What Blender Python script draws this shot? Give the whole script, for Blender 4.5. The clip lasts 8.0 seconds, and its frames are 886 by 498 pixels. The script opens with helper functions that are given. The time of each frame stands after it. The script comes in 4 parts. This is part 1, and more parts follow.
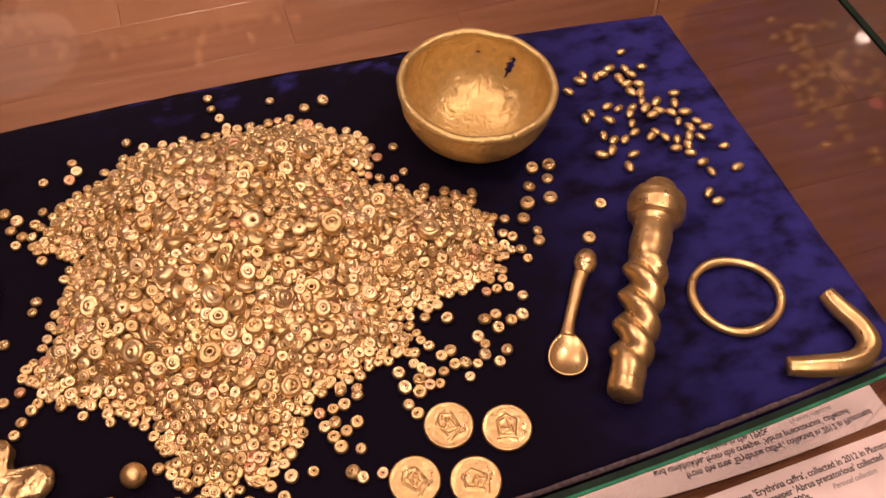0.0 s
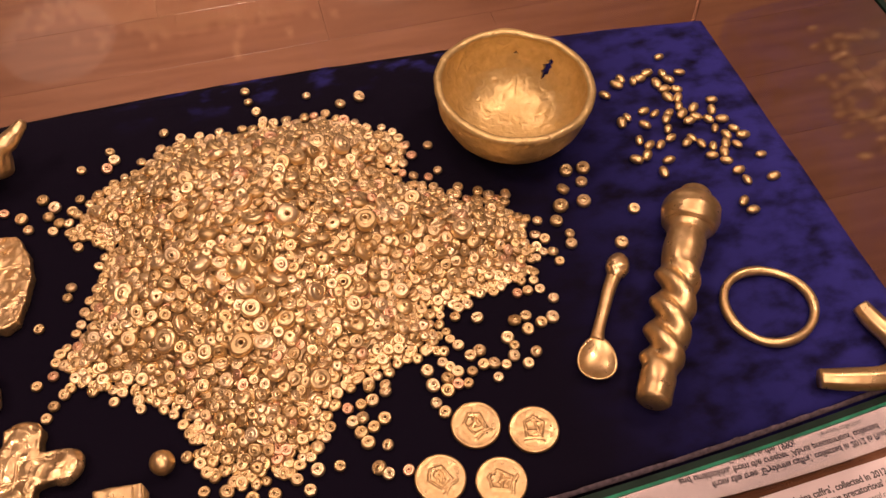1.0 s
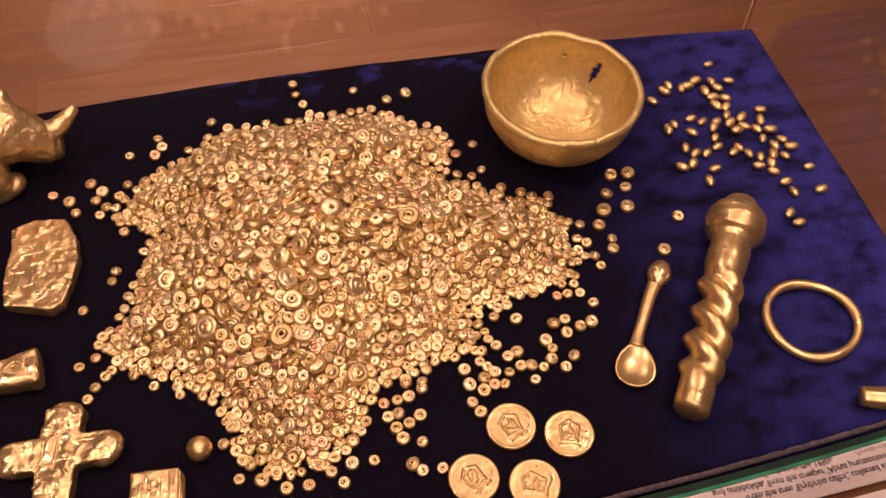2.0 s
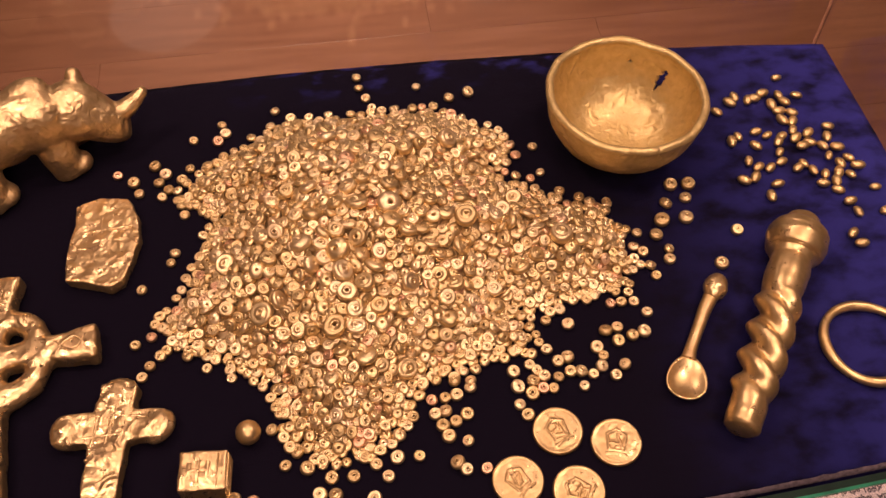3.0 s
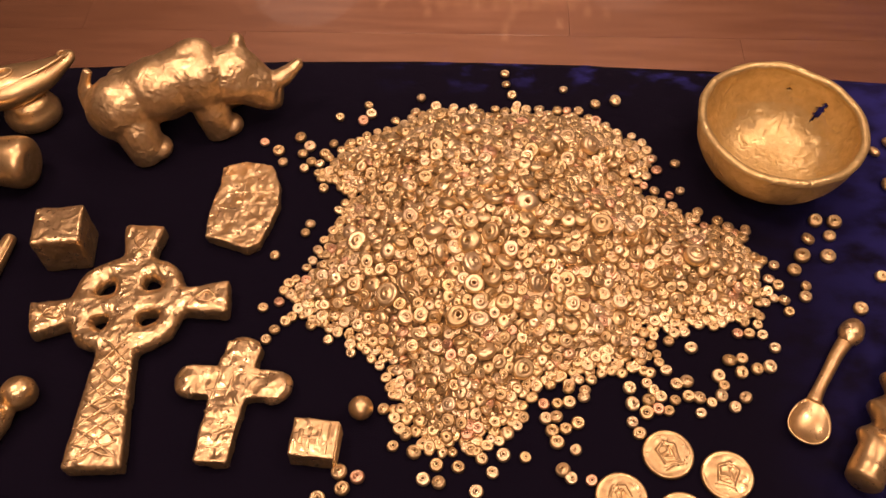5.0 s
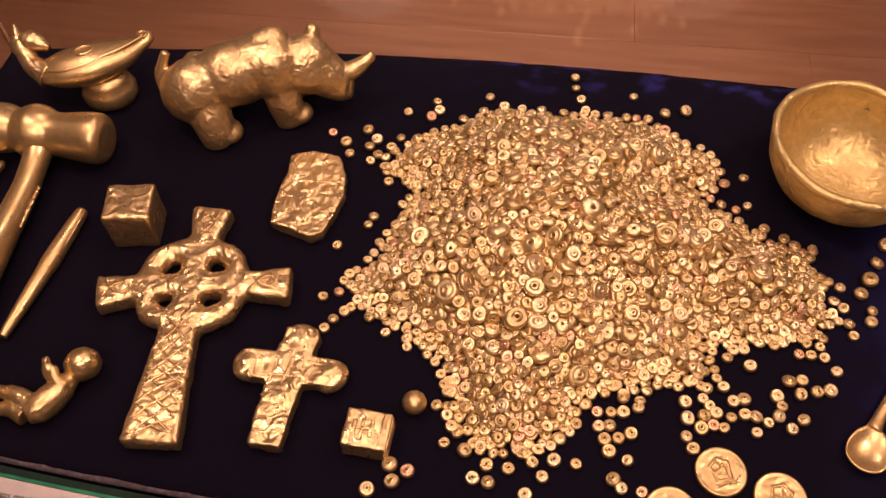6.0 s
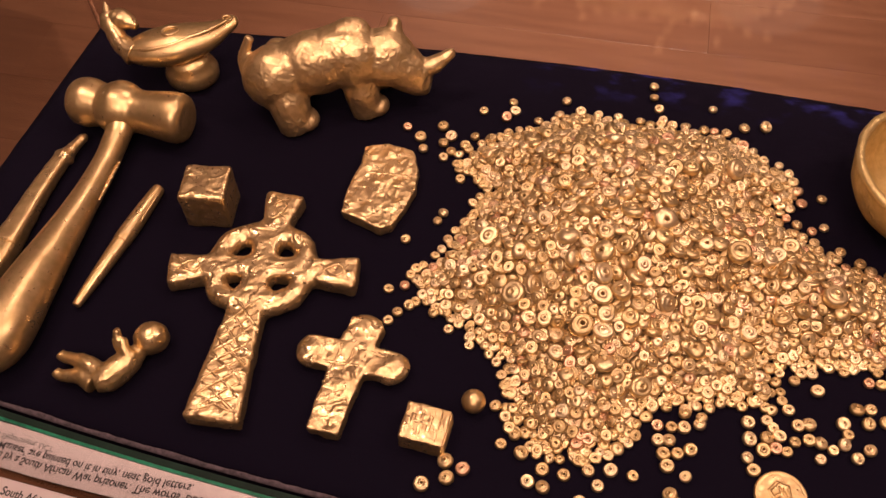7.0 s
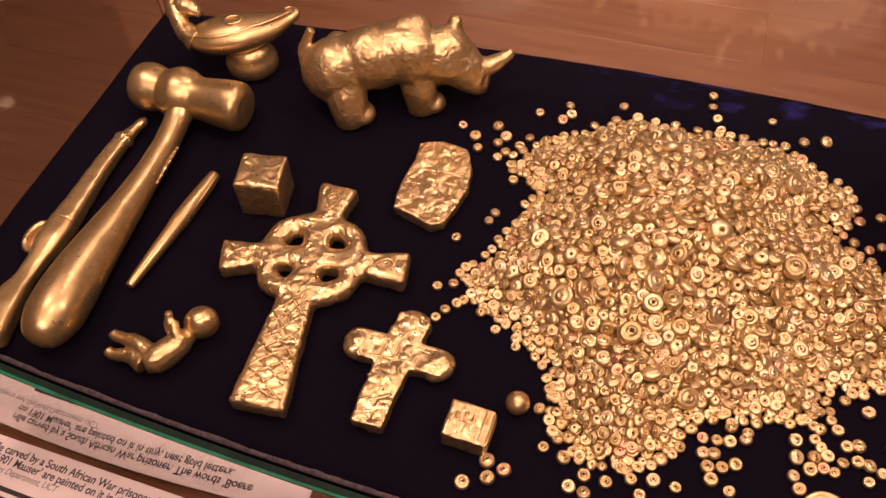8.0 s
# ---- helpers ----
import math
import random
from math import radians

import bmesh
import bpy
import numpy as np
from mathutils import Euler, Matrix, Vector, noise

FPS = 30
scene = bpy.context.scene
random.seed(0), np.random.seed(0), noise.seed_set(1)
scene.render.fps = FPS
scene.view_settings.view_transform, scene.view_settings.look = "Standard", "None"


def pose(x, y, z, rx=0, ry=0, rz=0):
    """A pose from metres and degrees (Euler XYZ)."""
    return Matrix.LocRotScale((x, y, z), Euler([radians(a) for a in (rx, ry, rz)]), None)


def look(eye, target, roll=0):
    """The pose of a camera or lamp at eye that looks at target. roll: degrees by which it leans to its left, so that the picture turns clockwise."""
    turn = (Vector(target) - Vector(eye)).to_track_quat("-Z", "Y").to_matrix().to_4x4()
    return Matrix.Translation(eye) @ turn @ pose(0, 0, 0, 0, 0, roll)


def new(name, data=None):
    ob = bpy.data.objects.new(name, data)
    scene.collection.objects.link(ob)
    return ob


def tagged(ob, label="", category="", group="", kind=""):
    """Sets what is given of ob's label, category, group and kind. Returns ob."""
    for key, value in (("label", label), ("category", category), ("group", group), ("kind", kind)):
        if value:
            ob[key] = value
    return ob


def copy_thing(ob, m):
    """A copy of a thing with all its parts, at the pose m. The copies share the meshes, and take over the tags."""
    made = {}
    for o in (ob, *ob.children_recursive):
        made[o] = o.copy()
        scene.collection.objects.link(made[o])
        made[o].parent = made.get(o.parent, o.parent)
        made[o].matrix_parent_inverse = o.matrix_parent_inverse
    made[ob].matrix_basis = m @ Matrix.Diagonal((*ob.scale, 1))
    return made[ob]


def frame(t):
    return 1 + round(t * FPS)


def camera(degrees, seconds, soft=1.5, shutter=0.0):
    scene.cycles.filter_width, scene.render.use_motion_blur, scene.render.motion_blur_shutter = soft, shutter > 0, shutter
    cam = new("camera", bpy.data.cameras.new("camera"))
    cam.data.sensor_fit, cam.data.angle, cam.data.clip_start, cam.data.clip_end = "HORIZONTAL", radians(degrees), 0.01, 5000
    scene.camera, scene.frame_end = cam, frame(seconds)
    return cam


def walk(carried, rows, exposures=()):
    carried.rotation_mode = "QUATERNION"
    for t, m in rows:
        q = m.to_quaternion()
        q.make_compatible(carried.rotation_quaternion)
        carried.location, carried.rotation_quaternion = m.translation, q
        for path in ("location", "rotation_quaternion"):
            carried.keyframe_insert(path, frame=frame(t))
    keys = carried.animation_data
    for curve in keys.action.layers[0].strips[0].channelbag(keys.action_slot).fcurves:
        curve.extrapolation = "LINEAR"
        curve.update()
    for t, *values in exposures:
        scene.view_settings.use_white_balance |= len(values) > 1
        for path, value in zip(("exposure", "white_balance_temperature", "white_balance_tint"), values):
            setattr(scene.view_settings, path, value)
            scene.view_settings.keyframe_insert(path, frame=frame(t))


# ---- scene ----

# ---- camera and walk ----
cam = camera(51.65, 8.0)
ROWS = [
    (0.0, 0.0214, -0.3570, 0.5588, 35.82, -0.30, -17.37),
    (0.5, 0.0187, -0.3560, 0.5593, 35.75, -0.31, -16.42),
    (1.0, 0.0155, -0.3555, 0.5593, 35.74, -0.21, -14.96),
    (1.5, 0.0116, -0.3546, 0.5596, 35.70, -0.18, -13.59),
    (3.0, -0.0016, -0.3526, 0.5603, 35.59, 0.19, -7.69),
    (3.5, -0.0063, -0.3522, 0.5607, 35.55, 0.33, -5.34),
    (4.0, -0.0130, -0.3516, 0.5604, 35.51, 0.45, -2.56),
    (4.5, -0.0181, -0.3519, 0.5605, 35.53, 0.64, -0.07),
    (6.0, -0.0351, -0.3524, 0.5636, 35.35, 0.97, 6.86),
    (6.5, -0.0428, -0.3530, 0.5639, 35.31, 0.99, 9.33),
    (7.0, -0.0479, -0.3546, 0.5639, 35.37, 1.22, 11.96),
    (7.5, -0.0533, -0.3563, 0.5638, 35.41, 1.35, 14.11),
    (8.0, -0.0574, -0.3575, 0.5641, 35.42, 1.42, 15.68),
]
walk(cam, [(t, pose(x, y, z, rx, ry, rz)) for t, x, y, z, rx, ry, rz in ROWS])

# ---- light: warm gallery spots and added fill under a ceiling ----
FLOOR_Z, CEILING_Z = -0.95, 1.75
world = bpy.data.worlds.new("world")
scene.world = world
world.use_nodes = True
world.node_tree.nodes["Background"].inputs[0].default_value = (0.9, 0.6, 0.4, 1)
world.node_tree.nodes["Background"].inputs[1].default_value = 0.05
WARM = (1.0, 0.655, 0.53)


def area_lamp(x, y, z, target, size, power, spread=180, colour=WARM):
    data = bpy.data.lights.new("spot_and_fill_lamp", "AREA")
    data.shape, data.size, data.energy, data.color, data.spread = "DISK", size, power, colour, radians(spread)
    ob = new("spot_and_fill_lamp", data)
    ob.matrix_world = look((x, y, z), target)
    return tagged(ob, "warm lamp under the ceiling, for gallery spots and added fill", "lamp", kind="structure")


# over the case
area_lamp(-0.75, 0.15, 1.62, (-0.2, 0.05, 0), 0.25, 10)
area_lamp(0.10, -0.25, 1.66, (0.0, 0.05, 0), 0.18, 6)
area_lamp(0.95, 0.25, 1.62, (0.2, 0.05, 0), 0.25, 11)
area_lamp(0.0, 1.05, 1.66, (0.0, 0.3, 0), 0.45, 7)
# added broad fill, no gallery spot: lifts camera-facing gold and the captions
area_lamp(0.0, -0.9, 1.70, (0.0, 0.0, 0), 1.30, 30)
# added fill over the floor behind it, to brighten its middle
area_lamp(0.0, 1.9, 1.68, (0.0, 1.6, -0.95), 0.40, 17, 75)
# further down the gallery, mirrored in the varnish
area_lamp(-1.24, 4.85, 1.70, (-1.24, 4.6, -0.95), 0.75, 5.5)
area_lamp(1.00, 5.05, 1.70, (1.00, 4.8, -0.95), 0.75, 3.5)
area_lamp(4.17, 3.34, 1.70, (4.17, 3.3, -0.95), 0.09, 5)
area_lamp(3.83, 3.08, 1.70, (3.83, 3.0, -0.95), 0.12, 0.5, 180, (1.0, 0.38, 0.16))
area_lamp(3.91, 2.78, 1.70, (3.91, 2.7, -0.95), 0.10, 0.4, 180, (1.0, 0.16, 0.10))
area_lamp(-3.98, 2.87, 1.70, (-3.98, 2.8, -0.95), 0.10, 0.6, 180, (1.0, 0.50, 0.30))


# ---- materials ----
def material(name):
    m = bpy.data.materials.new(name)
    m.use_nodes = True
    return m, m.node_tree.nodes, m.node_tree.links, m.node_tree.nodes["Principled BSDF"]


def noise_node(nodes, links, scale, detail=4.0, stretch=None, coords="Object"):
    tc = nodes.new("ShaderNodeTexCoord")
    n = nodes.new("ShaderNodeTexNoise")
    n.inputs["Scale"].default_value, n.inputs["Detail"].default_value = scale, detail
    if stretch:
        mp = nodes.new("ShaderNodeMapping")
        mp.inputs["Scale"].default_value = stretch
        links.new(tc.outputs[coords], mp.inputs["Vector"])
        links.new(mp.outputs["Vector"], n.inputs["Vector"])
    else:
        links.new(tc.outputs[coords], n.inputs["Vector"])
    return n


def ramp_node(nodes, links, source, stops):
    r = nodes.new("ShaderNodeValToRGB")
    while len(r.color_ramp.elements) < len(stops):
        r.color_ramp.elements.new(0.5)
    for e, (p, c) in zip(r.color_ramp.elements, stops):
        e.position, e.color = p, (*c, 1) if len(c) == 3 else c
    links.new(source, r.inputs["Fac"])
    return r


def bump_chain(nodes, links, bsdf, heights):
    last = None
    for source, strength, distance in heights:
        b = nodes.new("ShaderNodeBump")
        b.inputs["Strength"].default_value, b.inputs["Distance"].default_value = strength, distance
        links.new(source, b.inputs["Height"])
        if last:
            links.new(last.outputs["Normal"], b.inputs["Normal"])
        last = b
    links.new(last.outputs["Normal"], bsdf.inputs["Normal"])


def gold_material(name, dark, light, rough, coarse, fine, relief, crease=0.0, metal=0.90):
    """Gilded surface: two tints of gold, patchy gloss, broad dents, fine grain and, on leaf, sharp creases."""
    m, nodes, links, bsdf = material(name)
    a, b = noise_node(nodes, links, coarse, 3.5), noise_node(nodes, links, fine, 4)
    patch = noise_node(nodes, links, coarse * 1.6, 2.5)
    links.new(ramp_node(nodes, links, patch.outputs["Fac"], [(0.30, dark), (0.70, light)]).outputs["Color"], bsdf.inputs["Base Color"])
    gloss = nodes.new("ShaderNodeMath")
    gloss.operation = "MULTIPLY"
    links.new(patch.outputs["Fac"], gloss.inputs[0])
    links.new(b.outputs["Fac"], gloss.inputs[1])
    r = ramp_node(nodes, links, gloss.outputs[0], [(0.10, (rough * 1.35,) * 3), (0.42, (rough * 0.80,) * 3)])
    links.new(r.outputs["Color"], bsdf.inputs["Roughness"])
    bsdf.inputs["Metallic"].default_value = metal
    heights = [(a.outputs["Fac"], 0.45, relief), (b.outputs["Fac"], 0.30, relief * 0.06)]
    if crease:
        w = noise_node(nodes, links, coarse * 1.5, 5)
        w.noise_type = "RIDGED_MULTIFRACTAL"
        w.normalize = True
        w.inputs["Distortion"].default_value = 0.5
        heights.append((w.outputs["Fac"], 0.8, crease))
    bump_chain(nodes, links, bsdf, heights)
    return m


GOLD_SMOOTH = gold_material("gold_smooth", (0.57, 0.40, 0.18), (0.76, 0.55, 0.28), 0.32, 70, 520, 0.0012)
GOLD_FOIL = gold_material("gold_foil", (0.60, 0.42, 0.20), (0.80, 0.59, 0.32), 0.30, 80, 420, 0.0018, 0.0022)
GOLD_HIDE = gold_material("gold_hide", (0.60, 0.42, 0.20), (0.79, 0.58, 0.31), 0.36, 120, 420, 0.0006, 0.0010)
GOLD_BOWL = gold_material("gold_bowl", (0.56, 0.41, 0.165), (0.66, 0.50, 0.23), 0.40, 95, 420, 0.0018, 0.0012, 0.72)
GOLD_COIN = gold_material("gold_coin", (0.58, 0.40, 0.18), (0.74, 0.53, 0.27), 0.34, 90, 600, 0.0012)


def bead_material():
    m, nodes, links, bsdf = material("gold_bead")
    geo = nodes.new("ShaderNodeNewGeometry")
    info = nodes.new("ShaderNodeObjectInfo")
    add = nodes.new("ShaderNodeMath")
    add.operation = "ADD"
    links.new(geo.outputs["Random Per Island"], add.inputs[0])
    links.new(info.outputs["Random"], add.inputs[1])
    fr = nodes.new("ShaderNodeMath")
    fr.operation = "FRACT"
    links.new(add.outputs[0], fr.inputs[0])
    c = ramp_node(nodes, links, fr.outputs[0], [(0.0, (0.58, 0.42, 0.20)), (0.40, (0.71, 0.53, 0.275)), (0.80, (0.80, 0.62, 0.36)), (0.935, (0.85, 0.68, 0.42)), (0.955, (0.76, 0.47, 0.29))])
    links.new(c.outputs["Color"], bsdf.inputs["Base Color"])
    n = noise_node(nodes, links, 420, 4)
    links.new(ramp_node(nodes, links, n.outputs["Fac"], [(0.3, (0.31,) * 3), (0.7, (0.45,) * 3)]).outputs["Color"], bsdf.inputs["Roughness"])
    bsdf.inputs["Metallic"].default_value = 0.88
    bump_chain(nodes, links, bsdf, [(n.outputs["Fac"], 0.4, 0.0005)])
    return m


GOLD_BEAD = bead_material()


def velvet_material():
    """Velvet with nap brushed two ways; its sheen is painted blue into the base colour, mostly towards the eastern end
    and the back hem.
    """
    m, nodes, links, bsdf = material("blue_velvet")
    nap = noise_node(nodes, links, 36, 8, (1.0, 1.5, 1.0))
    streak = noise_node(nodes, links, 36, 6, (1.0, 1.7, 1.0))
    pile = noise_node(nodes, links, 1400, 2)
    tc = nodes.new("ShaderNodeTexCoord")
    sep = nodes.new("ShaderNodeSeparateXYZ")
    links.new(tc.outputs["Object"], sep.inputs[0])

    def spread(source, a, b):
        r = nodes.new("ShaderNodeMapRange")
        r.interpolation_type = "SMOOTHSTEP"
        r.inputs["From Min"].default_value, r.inputs["From Max"].default_value = a, b
        links.new(source, r.inputs["Value"])
        return r.outputs[0]

    def math_node(op, a, b):
        n = nodes.new("ShaderNodeMath")
        n.operation = op
        for k, v in enumerate((a, b)):
            if isinstance(v, (int, float)):
                n.inputs[k].default_value = v
            else:
                links.new(v, n.inputs[k])
        return n.outputs[0]

    # masks for the painted sheen: the eastern end, and streaks along the back hem
    east_sheen = spread(sep.outputs["X"], 0.16, 0.40)
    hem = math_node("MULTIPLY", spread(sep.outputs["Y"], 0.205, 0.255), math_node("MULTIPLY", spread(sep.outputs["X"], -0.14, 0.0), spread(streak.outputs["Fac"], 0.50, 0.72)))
    raised = math_node("MAXIMUM", math_node("MULTIPLY", east_sheen, spread(nap.outputs["Fac"], 0.24, 0.64)), hem)
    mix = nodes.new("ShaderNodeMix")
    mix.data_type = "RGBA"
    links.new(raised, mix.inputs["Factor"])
    # dark velvet, and the brighter blue that carries the painted sheen
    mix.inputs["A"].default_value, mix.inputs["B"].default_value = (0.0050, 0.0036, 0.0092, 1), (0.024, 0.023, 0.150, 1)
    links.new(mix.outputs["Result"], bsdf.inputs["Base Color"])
    bsdf.inputs["Roughness"].default_value = 0.95
    bsdf.inputs["Specular IOR Level"].default_value = 0.05
    links.new(math_node("MULTIPLY", raised, 0.12), bsdf.inputs["Sheen Weight"])
    bsdf.inputs["Sheen Roughness"].default_value = 0.4
    bsdf.inputs["Sheen Tint"].default_value = (0.12, 0.08, 0.55, 1)
    bump_chain(nodes, links, bsdf, [(pile.outputs["Fac"], 0.6, 0.0006), (nap.outputs["Fac"], 0.5, 0.003)])
    return m


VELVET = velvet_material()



def wood_material(name, dark, light, rough, along=(1.2, 14.0, 14.0)):
    m, nodes, links, bsdf = material(name)
    grain = noise_node(nodes, links, 3.0, 8, along)
    info = nodes.new("ShaderNodeObjectInfo")
    mix = nodes.new("ShaderNodeMath")
    mix.operation = "MULTIPLY_ADD"
    mix.inputs[1].default_value, mix.inputs[2].default_value = 0.16, -0.08
    links.new(info.outputs["Random"], mix.inputs[0])
    add = nodes.new("ShaderNodeMath")
    links.new(grain.outputs["Fac"], add.inputs[0])
    links.new(mix.outputs[0], add.inputs[1])
    links.new(ramp_node(nodes, links, add.outputs[0], [(0.3, dark), (0.7, light)]).outputs["Color"], bsdf.inputs["Base Color"])
    links.new(ramp_node(nodes, links, grain.outputs["Fac"], [(0.2, (rough * 0.8,) * 3), (0.8, (rough * 1.3,) * 3)]).outputs["Color"], bsdf.inputs["Roughness"])
    bump_chain(nodes, links, bsdf, [(grain.outputs["Fac"], 0.15, 0.001)])
    return m


WOOD_FLOOR = wood_material("wood_floor", (0.165, 0.070, 0.037), (0.24, 0.110, 0.060), 0.32)
FLOOR_BSDF = WOOD_FLOOR.node_tree.nodes["Principled BSDF"]
FLOOR_BSDF.inputs["Coat Weight"].default_value, FLOOR_BSDF.inputs["Coat Roughness"].default_value = 0.18, 0.035
WOOD_CASE = wood_material("wood_case", (0.10, 0.040, 0.018), (0.22, 0.095, 0.045), 0.35)


def plain_material(name, colour, rough, scale=30, vary=0.12, metal=0.0):
    m, nodes, links, bsdf = material(name)
    n = noise_node(nodes, links, scale, 5)
    lo, hi = tuple(c * (1 - vary) for c in colour), tuple(min(1, c * (1 + vary)) for c in colour)
    links.new(ramp_node(nodes, links, n.outputs["Fac"], [(0.3, lo), (0.7, hi)]).outputs["Color"], bsdf.inputs["Base Color"])
    bsdf.inputs["Roughness"].default_value, bsdf.inputs["Metallic"].default_value = rough, metal
    return m


HEM = plain_material("frayed_hem", (0.075, 0.056, 0.068), 0.95, 300, 0.5)
PAPER = plain_material("label_paper", (0.88, 0.76, 0.75), 0.9, 40, 0.04)
PAPER.node_tree.nodes["Principled BSDF"].inputs["Specular IOR Level"].default_value = 0.1
INK = plain_material("ink", (0.05, 0.04, 0.04), 0.6, 200, 0.1)
GREY_INK = plain_material("grey_ink", (0.30, 0.27, 0.26), 0.6, 200, 0.1)
WALL_PAINT = plain_material("wall_paint", (0.55, 0.40, 0.30), 0.8, 4, 0.1)
CEILING_PAINT = plain_material("ceiling_paint", (0.80, 0.74, 0.68), 0.8, 4, 0.06)
GREEN_EDGE = plain_material("green_glass_edge", (0.012, 0.15, 0.08), 0.45, 60, 0.5)
DARK_EDGE = plain_material("dark_glass_edge", (0.006, 0.018, 0.012), 0.6, 60, 0.4)
for edge in (GREEN_EDGE, DARK_EDGE):
    edge.node_tree.nodes["Principled BSDF"].inputs["Specular IOR Level"].default_value = 0.15
DARK_RECESS = plain_material("dark_recess", (0.02, 0.012, 0.01), 0.9, 60, 0.3)


def glass_material():
    m, nodes, links, bsdf = material("clear_glass")
    bsdf.inputs["Base Color"].default_value = (0.96, 1.0, 0.98, 1)
    bsdf.inputs["Transmission Weight"].default_value = 1.0
    bsdf.inputs["Roughness"].default_value = 0.0
    bsdf.inputs["IOR"].default_value = 1.5
    return m


GLASS = glass_material()
COATED_GLASS = GLASS.copy()
COATED_GLASS.name = "coated_glass"
COATED_GLASS.node_tree.nodes["Principled BSDF"].inputs["IOR"].default_value = 8.5


# ---- mesh helpers ----
def mesh_from(name, bm, mat, smooth=True):
    bmesh.ops.recalc_face_normals(bm, faces=bm.faces)
    me = bpy.data.meshes.new(name)
    bm.to_mesh(me)
    bm.free()
    me.materials.append(mat)
    if smooth:
        me.shade_smooth()
    return me


def thing(name, m, label, category, group="", kind=""):
    ob = new(name)
    ob.empty_display_size = 0.01
    ob.matrix_basis = m
    return tagged(ob, label, category, group, kind)


def part(name, bm, mat, parent, label="", smooth=True):
    ob = new(name, mesh_from(name, bm, mat, smooth))
    ob.parent = parent
    return tagged(ob, label)


def solid(name, bm, mat, m, label, category, group="", smooth=True, kind=""):
    """A thing of one mesh."""
    ob = new(name, mesh_from(name, bm, mat, smooth))
    ob.matrix_basis = m
    return tagged(ob, label, category, group, kind)


def box(bm, x0, x1, y0, y1, z0, z1, bevel=0.0):
    made = bmesh.ops.create_cube(bm, size=1.0, matrix=Matrix.LocRotScale(((x0 + x1) / 2, (y0 + y1) / 2, (z0 + z1) / 2), None, (x1 - x0, y1 - y0, z1 - z0)))
    if bevel:
        edges = list({e for v in made["verts"] for e in v.link_edges})
        bmesh.ops.bevel(bm, geom=edges, offset=bevel, segments=2, affect="EDGES", profile=0.5)
    return bm


def wedge(bm, p0, p1, w0, w1, z0, z1):
    """A bar from p0 to p1 in plan, w0 wide at its start and w1 at its end."""
    p0, p1 = Vector(p0), Vector(p1)
    d = (p1 - p0).normalized()
    n = Vector((-d.y, d.x))
    plan = [p0 + n * w0 / 2, p0 - n * w0 / 2, p1 - n * w1 / 2, p1 + n * w1 / 2]
    lower = [bm.verts.new((p.x, p.y, z0)) for p in plan]
    upper = [bm.verts.new((p.x, p.y, z1)) for p in plan]
    bm.faces.new(lower[::-1])
    bm.faces.new(upper)
    for i in range(4):
        bm.faces.new((lower[i], lower[(i + 1) % 4], upper[(i + 1) % 4], upper[i]))


def prism(bm, plan, z0, z1):
    lower = [bm.verts.new((x, y, z0)) for x, y in plan]
    upper = [bm.verts.new((x, y, z1)) for x, y in plan]
    bm.faces.new(lower[::-1])
    bm.faces.new(upper)
    k = len(plan)
    for i in range(k):
        bm.faces.new((lower[i], lower[(i + 1) % k], upper[(i + 1) % k], upper[i]))


def ball(bm, centre, radii, rz=0, ry=0):
    bmesh.ops.create_icosphere(bm, subdivisions=3, radius=1.0, matrix=pose(*centre, 0, ry, rz) @ Matrix.Diagonal((*radii, 1)))


def spline(rows, count):
    """Rows of numbers, resampled smoothly (Catmull-Rom)."""
    rows = np.array(rows, float)
    ext = np.vstack([2 * rows[0] - rows[1], rows, 2 * rows[-1] - rows[-2]])
    out = []
    for u in np.linspace(0, len(rows) - 1, count):
        i = min(int(u), len(rows) - 2)
        f = u - i
        a, b, c, d = ext[i:i + 4]
        out.append(0.5 * (2 * b + (c - a) * f + (2 * a - 5 * b + 4 * c - d) * f * f + (3 * b - a - 3 * c + d) * f ** 3))
    return np.array(out)


def sweep(bm, rows, seg=16, count=40, flat=1.0, shape=None, closed=False):
    """A tube along rows of x, y, z, radius. flat: height over width; shape(s, angle) scales the radius."""
    path = np.array(rows, float) if closed else spline(rows, count)
    k, rings = len(path), []
    for i in range(k):
        ahead = path[(i + 1) % k if closed else min(i + 1, k - 1), :3] - path[(i - 1) % k if closed else max(i - 1, 0), :3]
        ahead = Vector(ahead).normalized()
        side = ahead.cross(Vector((0, 0, 1)))
        side = side.normalized() if side.length > 1e-4 else Vector((1, 0, 0))
        up = side.cross(ahead)
        ring = []
        for j in range(seg):
            a = 2 * math.pi * j / seg
            r = max(path[i, 3], 1e-5) * (shape(i / (k - 1), a) if shape else 1.0)
            ring.append(bm.verts.new(Vector(path[i, :3]) + side * (r * math.cos(a)) + up * (r * flat * math.sin(a))))
        rings.append(ring)
    for i in range(k if closed else k - 1):
        p, q = rings[i], rings[(i + 1) % k]
        for j in range(seg):
            bm.faces.new((p[j], p[(j + 1) % seg], q[(j + 1) % seg], q[j]))
    if not closed:
        bm.faces.new(rings[0][::-1])
        bm.faces.new(rings[-1])


